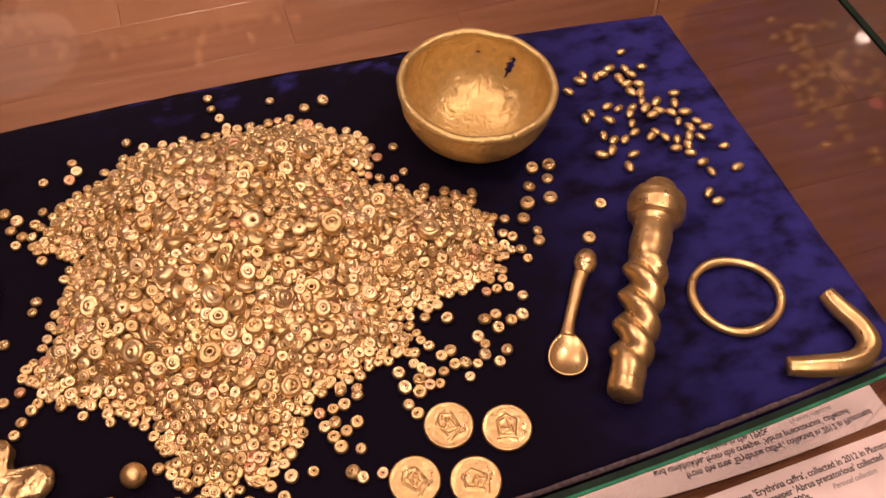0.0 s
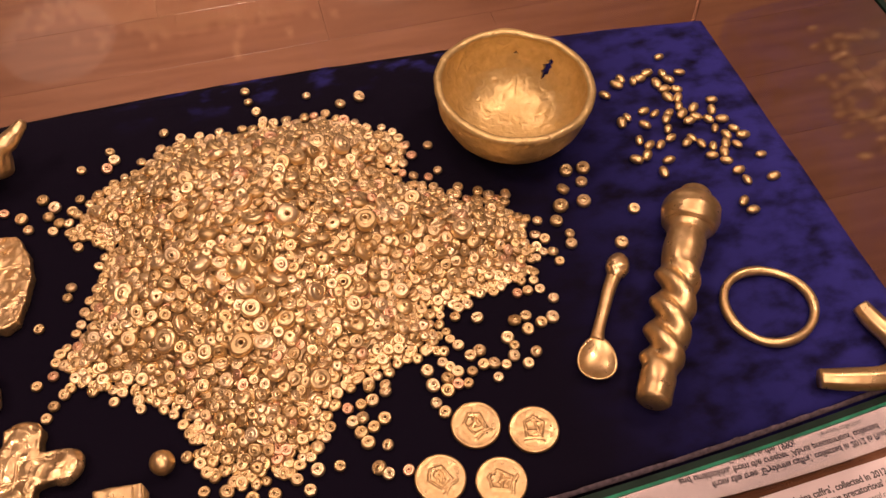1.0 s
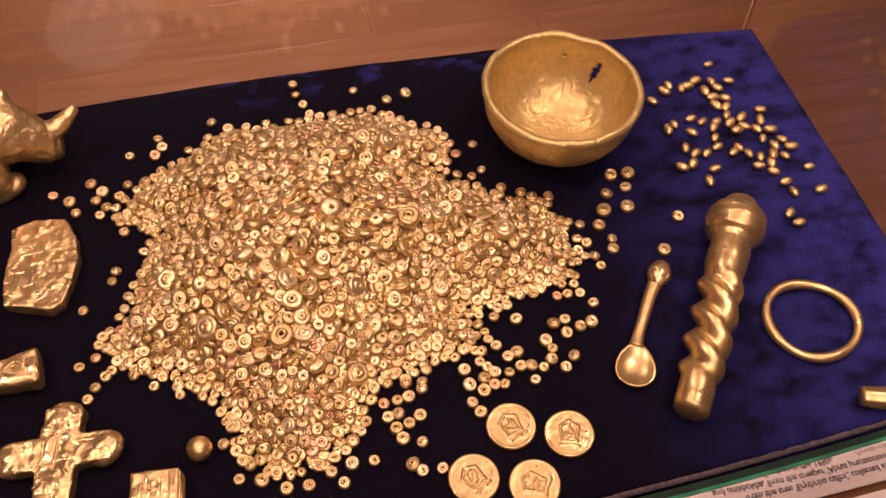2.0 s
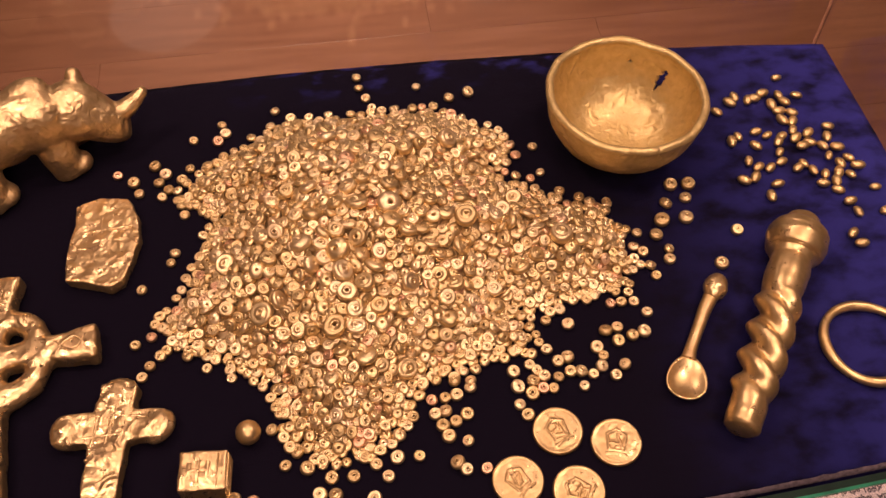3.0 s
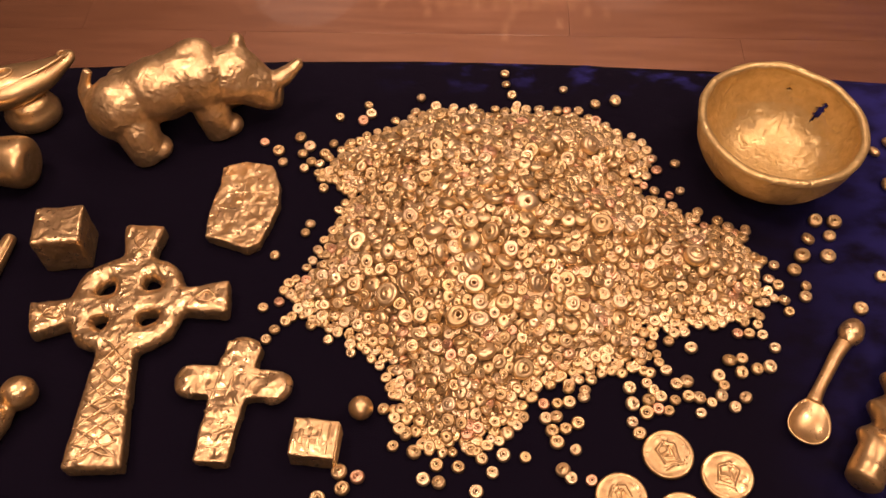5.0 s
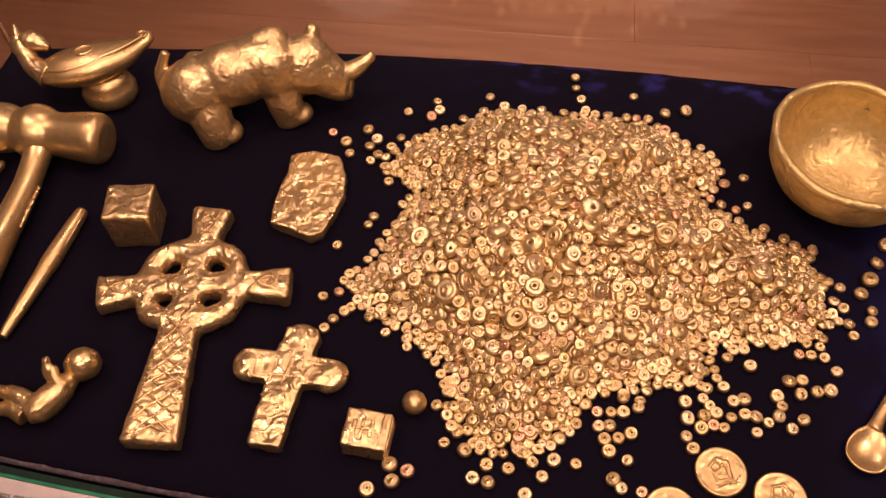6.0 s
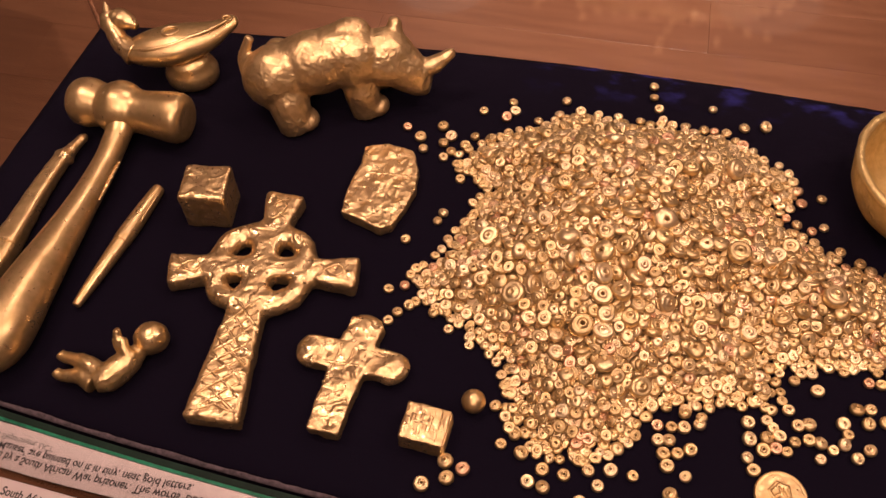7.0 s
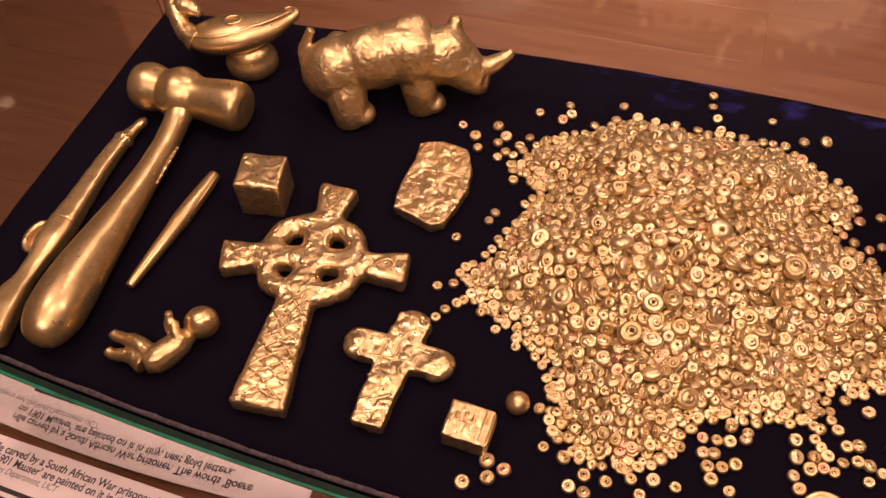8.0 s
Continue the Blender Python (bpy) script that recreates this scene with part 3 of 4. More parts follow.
def gold_seeds():
    rng = np.random.default_rng(5)
    seg, rows = 14, 9
    bm = bmesh.new()
    prof = [(0.0, -1)] + [(math.sin(math.pi * i / rows), -math.cos(math.pi * i / rows)) for i in range(1, rows)] + [(0.0, 1)]
    lathe(bm, prof, seg)
    for v in bm.verts:
        x, y, z = v.co
        groove = 0.16 * math.exp(-(x / 0.16) ** 2) if y > 0 else 0.0
        v.co = (x * 0.0031, z * 0.0047, y * 0.0027 * (1 - groove))
    first = None
    for text in ("0.359 0.184  0.369 0.162  0.316 0.167  0.31 0.161  0.326 0.162  0.332 0.163  0.341 0.168  0.354 0.164  0.356 0.156  0.344 0.154  0.348 0.146  0.358 0.143  0.347 0.136  0.355 0.133  0.352 0.124  0.296 0.152  0.305 0.123  0.298 0.118  0.321 0.126  0.329 0.121  0.316 0.111  0.34 0.118  0.336 0.113  0.333 0.102  0.331 0.092  0.351 0.115  0.363 0.119  0.354 0.106  0.361 0.109  0.382 0.124",
                 "0.377 0.113  0.37 0.104  0.381 0.101  0.371 0.093  0.386 0.089  0.377 0.084  0.39 0.08  0.381 0.072  0.305 0.096  0.311 0.089  0.305 0.079  0.32 0.087  0.342 0.084  0.348 0.088  0.353 0.08  0.361 0.075  0.356 0.066  0.367 0.067  0.365 0.058  0.372 0.075  0.37 0.046  0.372 0.035  0.395 0.057  0.394 0.033  0.36 0.016  0.363 0.006  0.32 0.07  0.311 0.059  0.295 0.077"):
        for x, y in numbers(text):
            s = 1.2 * rng.uniform(0.85, 1.12)
            m = pose(x, y, 0.0026 * s - 0.0003, 0, 15 * rng.standard_normal(), rng.uniform(0, 180))
            if first is None:
                first = solid("gold_seed", bm, GOLD_SMOOTH, m, "gilded oval seed with a groove, on blue velvet", "seed", "scattered gold seeds")
            else:
                copy_thing(first, m @ Matrix.Scale(s, 4))


gold_seeds()


# ---- gold objects ----
def gold_bowl():
    R, H = 0.0605, 0.0565
    nu, nv = 260, 90
    bm = bmesh.new()
    rings = []
    for j in range(nv + 1):
        s = j / nv
        r = R * math.sin(min(1.0, 0.004 + 0.996 * s) * math.pi / 2 * 0.98) ** 0.66
        z = H * (0.0 + s ** 1.75)
        ring = []
        for i in range(nu):
            a = 2 * math.pi * i / nu
            w = 1 + 0.020 * math.cos(2 * a + 0.6) + 0.007 * s * noise.noise((2 * math.cos(a), 2 * math.sin(a), s * 3))
            zz = z + (0.0030 * math.cos(a - 2.2) + 0.0012 * noise.noise((3 * math.cos(a), 3 * math.sin(a), 5))) * s ** 3
            k = 0.0007 * noise.noise((r * w * math.cos(a) * 70, r * w * math.sin(a) * 70, z * 70))
            ring.append(bm.verts.new(((r * w + k) * math.cos(a), (r * w + k) * math.sin(a), zz + 0.0015)))
        rings.append(ring)
    holes = []
    for p, q in zip(rings, rings[1:]):
        for i in range(nu):
            f = bm.faces.new((p[i], p[(i + 1) % nu], q[(i + 1) % nu], q[i]))
            c = f.calc_center_median()
            a, b = math.degrees(math.atan2(c.y, c.x)), c.z
            slit = abs(a - (40 - 230 * (b - 0.034))) < 3.3 * (1 - ((b - 0.034) / 0.0110) ** 2) * (1 + 0.30 * math.sin(b * 1100))
            pin = (a - 70) ** 2 / 4.0 + ((b - 0.042) / 0.0012) ** 2 < 1
            if slit or pin:
                holes.append(f)
    bm.faces.new(rings[0][::-1])
    bmesh.ops.delete(bm, geom=holes, context="FACES")
    ob = thing("gold_bowl", pose(0.2045, 0.1300, 0.0), "round gilded bowl with a split in its wall", "bowl")
    lip = [(*(v.co.xy * 0.968), v.co.z - 0.0004, 0.0034 + 0.0004 * noise.noise((v.co.x * 90, v.co.y * 90, 2))) for v in rings[-1][::2]]
    wall = part("bowl_wall", bm, GOLD_BOWL, ob, "thin dented wall with holes")
    s = wall.modifiers.new("wall", "SOLIDIFY")
    s.thickness, s.offset = 0.0042, -1
    bm = bmesh.new()
    sweep(bm, lip, 12, closed=True)
    part("rim", bm, GOLD_BOWL, ob, "thick uneven rim")
    return ob


gold_bowl()


def sceptre():
    a, b = Vector((0.2185, -0.1335)), Vector((0.3195, 0.0250))
    stops = [(0.0, 0.0090), (0.012, 0.0116), (0.10, 0.0122), (0.14, 0.0124), (0.20, 0.0166), (0.55, 0.0166), (0.60, 0.0142), (0.64, 0.0146), (0.72, 0.0150), (0.77, 0.0142), (0.795, 0.0165), (0.815, 0.0205), (0.86, 0.0220), (0.90, 0.0214), (0.925, 0.0190), (0.94, 0.0150), (0.955, 0.0132), (0.98, 0.0116), (1.0, 0.0050)]
    where = np.linspace(0, 1, 140)
    rows = []
    for s in where:
        p = a.lerp(b, s)
        r = np.interp(s, [q[0] for q in stops], [q[1] for q in stops])
        rows.append((p.x, p.y, 0.0162 + 0.004 * max(0, (s - 0.8) / 0.2), r))

    def twist(s, ang):
        """Two round strands laid round each other, fading into the plain shaft."""
        w = math.exp(-(((s - 0.365) / 0.222) ** 8))
        c = ang - s * 24.5 + 0.9
        strands = 0.36 * abs(math.cos(c)) ** 1.3 + math.sqrt(0.42 - (0.36 * math.sin(c)) ** 2)
        lump = 0.05 * noise.noise((s * 22, math.cos(ang) * 1.5, math.sin(ang) * 1.5))
        return 1 + w * (strands - 1) + lump
    ob = thing("sceptre", Matrix(), "gilded sceptre with a twisted shaft and knob head", "sceptre")
    for name, s0, s1, label in (("foot", 0.0, 0.145, "plain round foot"), ("twisted_shaft", 0.13, 0.605, "shaft twisted like rope"), ("shaft", 0.59, 0.81, "plain upper shaft"), ("knob_head", 0.80, 0.945, "broad knob head"), ("cap", 0.935, 1.0, "small round cap")):
        keep = [(s, rows[i]) for i, s in enumerate(where) if s0 <= s <= s1]
        lo, hi = keep[0][0], keep[-1][0]
        bm = bmesh.new()
        sweep(bm, [r for _, r in keep], 44, max(12, int(220 * (hi - lo))), 0.98, lambda u, ang: twist(lo + u * (hi - lo), ang))
        part(name, bm, GOLD_SMOOTH, ob, label)
    return ob


sceptre()


def spoon():
    ob = thing("spoon", pose(0.1985, -0.0885, 0), "small gilded spoon with a knob on its handle", "spoon")
    bm = bmesh.new()
    nu, nr = 36, 9
    d = Vector((0.36, 0.93)).normalized()
    n = Vector((d.y, -d.x))
    layers = []
    for under in (0, 1):
        rings = []
        for i in range(nr + 1):
            u = i / nr
            ring = []
            for j in range(nu):
                a = 2 * math.pi * j / nu
                e = u * (1 - under * 0.02)
                along = 0.0168 * e * math.cos(a) + 0.0015 * e * math.cos(a) ** 2
                across = 0.0136 * e * math.sin(a) * (1 - 0.12 * math.cos(a))
                z = 0.0066 - 0.0042 * (1 - u ** 2.4) - under * (0.0022 + 0.0004 * (1 - u))
                p = d * along + n * across
                ring.append(bm.verts.new((p.x, p.y, z)))
            rings.append(ring)
        for p, q in zip(rings[1:], rings[2:]):
            for j in range(nu):
                bm.faces.new((p[j], p[(j + 1) % nu], q[(j + 1) % nu], q[j]))
        bm.faces.new(rings[1])
        layers.append(rings)
    for j in range(nu):
        bm.faces.new((layers[0][-1][j], layers[0][-1][(j + 1) % nu], layers[1][-1][(j + 1) % nu], layers[1][-1][j]))
    loose = [v for v in bm.verts if not v.link_faces]
    bmesh.ops.delete(bm, geom=loose, context="VERTS")
    part("spoon_bowl", bm, GOLD_SMOOTH, ob, "hollow oval bowl of the spoon")
    bm = bmesh.new()
    sweep(bm, [(0.0055, 0.0150, 0.0050, 0.0052), (0.0105, 0.024, 0.0054, 0.0042), (0.0195, 0.038, 0.0056, 0.0043), (0.0285, 0.052, 0.0056, 0.0048), (0.0365, 0.0625, 0.0056, 0.0054)], 14, 30, 0.8)
    part("handle", bm, GOLD_SMOOTH, ob)
    bm = bmesh.new()
    sweep(bm, [(0.0355, 0.0605, 0.0062, 0.0046), (0.0390, 0.0650, 0.0070, 0.0082), (0.0425, 0.0705, 0.0070, 0.0084), (0.0460, 0.0755, 0.0068, 0.0058), (0.0475, 0.0775, 0.0066, 0.002)], 16, 24, 0.9)
    part("knob", bm, GOLD_FOIL, ob, "rounded knob with a small pattern")
    return ob


spoon()


def bangle():
    rows = []
    for i in range(64):
        a = 2 * math.pi * i / 64
        r = 0.0312 + 0.0008 * math.cos(2 * a + 0.5) + 0.0006 * math.cos(3 * a)
        rows.append((0.3338 + r * math.cos(a), -0.0775 + r * math.sin(a), 0.0036, 0.0034 + 0.0003 * math.cos(4 * a)))
    bm = bmesh.new()
    sweep(bm, rows, 14, closed=True)
    return solid("bangle", bm, GOLD_SMOOTH, Matrix(), "plain round gold bangle lying flat on velvet", "bangle")


bangle()


def hooked_rod():
    bm = bmesh.new()
    rows = [(0.396, -0.0985, 0.0085, 0.0066), (0.399, -0.112, 0.0085, 0.0078), (0.4035, -0.128, 0.0088, 0.0082), (0.4030, -0.143, 0.0088, 0.0086), (0.3935, -0.1510, 0.0085, 0.0086), (0.3780, -0.1525, 0.0082, 0.0086), (0.358, -0.1480, 0.0078, 0.0084), (0.3405, -0.1420, 0.0072, 0.0070)]
    rows = [(x - 0.0025, y + 0.001, z, 0.92 * r) for x, y, z, r in rows]
    sweep(bm, rows, 24, 60, 0.95, lambda s, a: 1 + 0.09 * abs(math.cos(3.5 * a + 0.8 * s)) - 0.04 + 0.03 * math.sin(17 * s + a))
    return solid("hooked_rod", bm, GOLD_SMOOTH, Matrix(), "thick gilded rod bent like a hook, with grooves", "rod")


hooked_rod()


def coins():
    """Struck coins with plain worn reliefs."""
    first = None
    nu, nr, R = 90, 28, 0.0166
    looks = ((0.105, -0.112, 20), (0.141, -0.125, -15), (0.073, -0.142, 35), (0.110, -0.1535, 60))
    for which, (x, y, turn) in enumerate(looks):
        bm = bmesh.new()
        rings = []
        rng = np.random.default_rng(30 + which)
        shield = [(0.0, 0.0085), (0.0062, 0.0045), (0.0045, -0.0060), (-0.0045, -0.0060), (-0.0062, 0.0045)]
        strokes = [(*p, *q) for p, q in zip(shield, shield[1:] + shield[:1])]
        strokes += [(-0.0060, -0.0090, 0.0, -0.0078), (0.0, -0.0078, 0.0060, -0.0090)]
        for _ in range(7):
            cx, cy, ang, ln = rng.uniform(-0.003, 0.003), rng.uniform(-0.004, 0.004), rng.uniform(0, 3.14), rng.uniform(0.001, 0.003)
            strokes.append((cx - ln * math.cos(ang), cy - ln * math.sin(ang), cx + ln * math.cos(ang), cy + ln * math.sin(ang)))
        seg = np.array(strokes)

        def relief(px, py):
            p0, d = seg[:, :2], seg[:, 2:] - seg[:, :2]
            f = np.clip(((px - p0[:, 0]) * d[:, 0] + (py - p0[:, 1]) * d[:, 1]) / (d * d).sum(1), 0, 1)
            near = np.hypot(p0[:, 0] + f * d[:, 0] - px, p0[:, 1] + f * d[:, 1] - py).min()
            return 0.0011 * math.exp(-((near / 0.0007) ** 2)) + 0.0004 * noise.noise((px * 110, py * 110, which + 9)) + 0.0003 * noise.noise((px * 300, py * 300, which))
        for i in range(1, nr + 1):
            u = i / nr
            ring = []
            for j in range(nu):
                a = 2 * math.pi * j / nu
                r = R * u * (1 + 0.014 * noise.noise((math.cos(a) * 1.4, math.sin(a) * 1.4, which + 3.0)))
                px, py = r * math.cos(a), r * math.sin(a)
                rim = 0.0003 * math.exp(-((u - 0.93) / 0.04) ** 2) - (0.0006 if i == nr else 0)
                ring.append(bm.verts.new((px, py, 0.0031 + rim + (relief(px, py) if u < 0.85 else 0))))
            rings.append(ring)
        for p, q in zip(rings, rings[1:]):
            for j in range(nu):
                bm.faces.new((p[j], p[(j + 1) % nu], q[(j + 1) % nu], q[j]))
        bm.faces.new(rings[0])
        low = [bm.verts.new((v.co.x * 1.0, v.co.y * 1.0, 0.0004)) for v in rings[-1]]
        for j in range(nu):
            bm.faces.new((rings[-1][j], rings[-1][(j + 1) % nu], low[(j + 1) % nu], low[j]))
        bm.faces.new(low[::-1])
        solid("gold_coin", bm, GOLD_COIN, pose(x, y, 0, 0, 0, turn), "large struck gold coin with a worn relief", "coin", "four gold coins")


coins()

bm = bmesh.new()
ball(bm, (0, 0, 0), (0.0083, 0.0083, 0.0080))
solid("gold_ball", bm, GOLD_SMOOTH, pose(-0.0955, -0.0885, 0.0078), "small round gold ball on velvet", "ball")


def celtic_cross():
    ob = thing("celtic_cross", pose(-0.2685, -0.0145, 0, 0, 0, 8), "gilded ringed cross with interlaced strips on its shaft", "cross")
    bm = bmesh.new()
    T = 0.0165
    arms = (((0.0042, 0.036), (0.0080, 0.067), 0.0190, 0.0320), ((-0.0035, -0.036), (-0.0108, -0.1245), 0.0260, 0.0400), ((0.038, -0.002), (0.0725, -0.0036), 0.0180, 0.0290), ((-0.036, -0.003), (-0.0675, -0.0068), 0.0180, 0.0290))
    for (mx, my), (ex, ey), neck, end in arms:
        wedge(bm, (0, 0), (mx, my), 0.0170, neck, 0.001, T)
        wedge(bm, (mx * 0.98, my * 0.98), (ex, ey), neck, end, 0.001, T)
    ring = [(0.0345 * math.cos(2 * math.pi * i / 48), 0.0335 * math.sin(2 * math.pi * i / 48), 0.0084, 0.0084) for i in range(48)]
    sweep(bm, ring, 12, closed=True)
    for sx in (-1, 1):
        for sy in (-1, 1):
            ring = [(0.0168 * sx + 0.0145 * math.cos(2 * math.pi * i / 32), 0.0146 * sy + 0.0140 * math.sin(2 * math.pi * i / 32), 0.0088, 0.0076) for i in range(32)]
            sweep(bm, ring, 12, closed=True, flat=1.12)
    melt(part("cross_body", bm, GOLD_FOIL, ob), 0.0010, 80, 0.0022, 0.011)

    def strip(points, r=0.0010):
        bm = bmesh.new()
        sweep(bm, [(x, y, T + 0.0003 - (0.0008 if k in (0, len(points) - 1) else 0), r) for k, (x, y) in enumerate(points)], 8, 14, 0.8)
        part("interlace_strip", bm, GOLD_FOIL, ob, "raised gilded strip")

    for i in range(8):
        for side in (-1, 1):
            y0 = -0.030 - 0.0112 * i
            y1 = max(y0 - 0.021, -0.1175)
            pts = []
            for u in (0.0, 0.35, 0.7, 1.0):
                y = y0 + (y1 - y0) * u
                half = np.interp(-y, (0.036, 0.121), (0.0100, 0.0150))
                pts.append((np.interp(-y, (0.036, 0.121), (-0.0035, -0.0106)) + side * half * (2 * u - 1), y + 0.0012 * math.sin(5 * u + i)))
            strip(pts)
    for cx, cy, turn in ((0.055, -0.003, 0), (-0.051, -0.005, 0), (0.0062, 0.051, 90)):
        for k in (-1, 1):
            c, s = math.cos(radians(turn)), math.sin(radians(turn))
            pts = [(-0.011, -0.006 * k), (-0.004, 0.002 * k), (0.004, 0.004 * k), (0.010, -0.005 * k)]
            strip([(cx + c * px - s * py, cy + s * px + c * py) for px, py in pts])
    return ob


celtic_cross()


def small_cross():
    bm = bmesh.new()
    T = 0.0125
    wedge(bm, (-0.184, -0.075), (-0.179, -0.0440), 0.025, 0.024, 0.001, T)
    wedge(bm, (-0.184, -0.070), (-0.1880, -0.1310), 0.026, 0.0215, 0.001, T)
    wedge(bm, (-0.184, -0.073), (-0.1495, -0.0750), 0.024, 0.020, 0.001, T)
    wedge(bm, (-0.184, -0.074), (-0.2170, -0.0725), 0.024, 0.019, 0.001, T)
    for bx, by in ((-0.180, -0.049), (-0.155, -0.075), (-0.212, -0.0725)):
        ball(bm, (bx, by, 0.007), (0.0125, 0.0125, 0.007))
    ob = thing("small_cross", Matrix(), "small rough gilded cross with rounded arms", "cross")
    melt(part("cross_body", bm, GOLD_FOIL, ob), 0.0010, 9, 0.0034, 0.012)
    ridges = [((-0.198, -0.096 - 0.009 * k), (-0.188, -0.094 - 0.009 * k), (-0.178, -0.088 - 0.009 * k)) for k in range(4)]
    ridges += [((-0.192 + 0.009 * k, -0.059), (-0.193 + 0.009 * k, -0.075), (-0.196 + 0.009 * k, -0.090)) for k in range(3)]
    ridges += [((-0.205, -0.067 - 0.014 * k), (-0.185, -0.066 - 0.014 * k), (-0.160, -0.070 - 0.010 * k)) for k in range(2)]
    for r in ridges:
        bm = bmesh.new()
        sweep(bm, [(x, y, T - 0.0010, 0.0012) for x, y in r], 8, 14, 0.8)
        part("foil_ridge", bm, GOLD_FOIL, ob, "raised fold of gold foil")
    return ob


small_cross()


def tablet():
    bm = bmesh.new()
    plan = [(-0.222, 0.113), (-0.205, 0.119), (-0.186, 0.117), (-0.178, 0.098), (-0.176, 0.080), (-0.180, 0.060), (-0.185, 0.044), (-0.193, 0.039), (-0.205, 0.043), (-0.223, 0.049), (-0.224, 0.074), (-0.220, 0.095)]
    plan = [(-0.2015 + 1.10 * (x + 0.2015), 0.079 + 1.06 * (y - 0.079)) for x, y in plan]
    prism(bm, plan[::-1], 0.001, 0.0110)
    ob = thing("gold_tablet", Matrix(), "flat gilded slab with crumpled foil and broken lower edge", "slab")
    melt(part("slab", bm, GOLD_FOIL, ob), 0.0011, 8, 0.0030, 0.012)
    for r in (((-0.223, 0.088), (-0.200, 0.090), (-0.180, 0.091)), ((-0.203, 0.116), (-0.202, 0.085), (-0.199, 0.050)), ((-0.219, 0.074), (-0.210, 0.073), (-0.205, 0.070))):
        bm = bmesh.new()
        sweep(bm, [(x, y, 0.0104, 0.0012) for x, y in r], 8, 16, 0.7)
        part("foil_ridge", bm, GOLD_FOIL, ob, "raised fold of gold foil")
    return ob


tablet()


def gold_cube():
    bm = bmesh.new()
    box(bm, -0.0178, 0.0178, -0.0168, 0.0168, -0.0010, 0.0358)
    ob = solid("gold_cube", bm, GOLD_FOIL, pose(-0.3262, 0.0368, 0.0, 0, 0, 8), "gilded cube with rounded edges and scratched faces", "cube")
    return melt(ob, 0.0010, 26, 0.0020, 0.012)


gold_cube()


def carved_block():
    ob = thing("carved_block", pose(-0.1225, -0.1145, 0, 0, 0, -4), "small gilded block like a book with a raised motif", "block")
    bm = bmesh.new()
    box(bm, -0.0150, 0.0150, -0.0130, 0.0130, 0.0, 0.0175)
    melt(part("block_body", bm, GOLD_FOIL, ob), 0.0010, 9, 0.0014, 0.008)
    for i in range(4):
        bm = bmesh.new()
        box(bm, 0.0138, 0.0158, -0.0115, 0.0115, 0.0030 + 0.0036 * i, 0.0052 + 0.0036 * i, 0.0006)
        part("rib", bm, GOLD_SMOOTH, ob)
    for b in ((-0.009, 0.003, -0.0012, 0.0012), (-0.0042, -0.0018, -0.0085, 0.0085), (-0.0100, -0.0070, -0.0050, 0.0050), (0.0015, 0.0042, -0.0060, 0.0060), (0.0085, 0.0098, -0.011, 0.011)):
        bm = bmesh.new()
        box(bm, *b, 0.0160, 0.0182, 0.0006)
        part("raised_motif", bm, GOLD_FOIL, ob)
    return ob


carved_block()


def gavel():
    ob = thing("gavel", pose(-0.418, 0.106, 0), "gilded wooden gavel with a turned head and thick handle", "gavel")
    bm = bmesh.new()
    rows = [(-0.0555, 0.0030, 0.0060), (-0.0530, 0.0030, 0.0140), (-0.0470, 0.0028, 0.0190), (-0.0380, 0.0024, 0.0205), (-0.0290, 0.0018, 0.0185), (-0.0245, 0.0016, 0.0176), (-0.0190, 0.0012, 0.0205), (-0.0110, 0.0010, 0.0228), (-0.0020, 0.0006, 0.0212), (0.0050, 0.0004, 0.0182), (0.0130, 0.0, 0.0180), (0.0260, -0.0004, 0.0196), (0.0380, -0.0008, 0.0208), (0.0450, -0.0010, 0.0196), (0.0490, -0.0011, 0.0150), (0.0502, -0.0012, 0.0080)]
    sweep(bm, [(x, y, 0.0228, r) for x, y, r in rows], 32, 80, 1.0, lambda s, a: 1 + 0.012 * noise.noise((s * 9, 1.5 * math.cos(a), 1.5 * math.sin(a))))
    part("gavel_head", bm, GOLD_SMOOTH, ob, "turned double-ended head")
    bm = bmesh.new()
    rows = [(-0.0050, -0.012, 0.0200, 0.0118), (-0.0040, -0.026, 0.0172, 0.0104), (-0.0030, -0.056, 0.0150, 0.0102), (-0.0035, -0.096, 0.0155, 0.0118), (-0.0050, -0.136, 0.0170, 0.0150), (-0.0065, -0.176, 0.0190, 0.0188), (-0.0060, -0.210, 0.0205, 0.0206), (-0.0062, -0.228, 0.0205, 0.0180), (-0.0068, -0.2385, 0.0195, 0.0125), (-0.0070, -0.2420, 0.0190, 0.0060)]
    sweep(bm, rows, 28, 90, 1.0, lambda s, a: 1 + 0.02 * noise.noise((s * 14, 1.3 * math.cos(a), 1.3 * math.sin(a))))
    part("handle", bm, GOLD_SMOOTH, ob, "thick swelling handle")
    bm = bmesh.new()
    sweep(bm, [(0.0075, -0.048, 0.0150, 0.0008), (0.0080, -0.058, 0.0160, 0.0015), (0.0080, -0.072, 0.0160, 0.0017), (0.0082, -0.088, 0.0158, 0.0008)], 8, 24, 0.8, lambda s, a: 1 + 0.35 * math.sin(40 * s))
    part("leaf_seam", bm, GOLD_FOIL, ob, "crinkled seam of gold leaf")
    return ob


gavel()


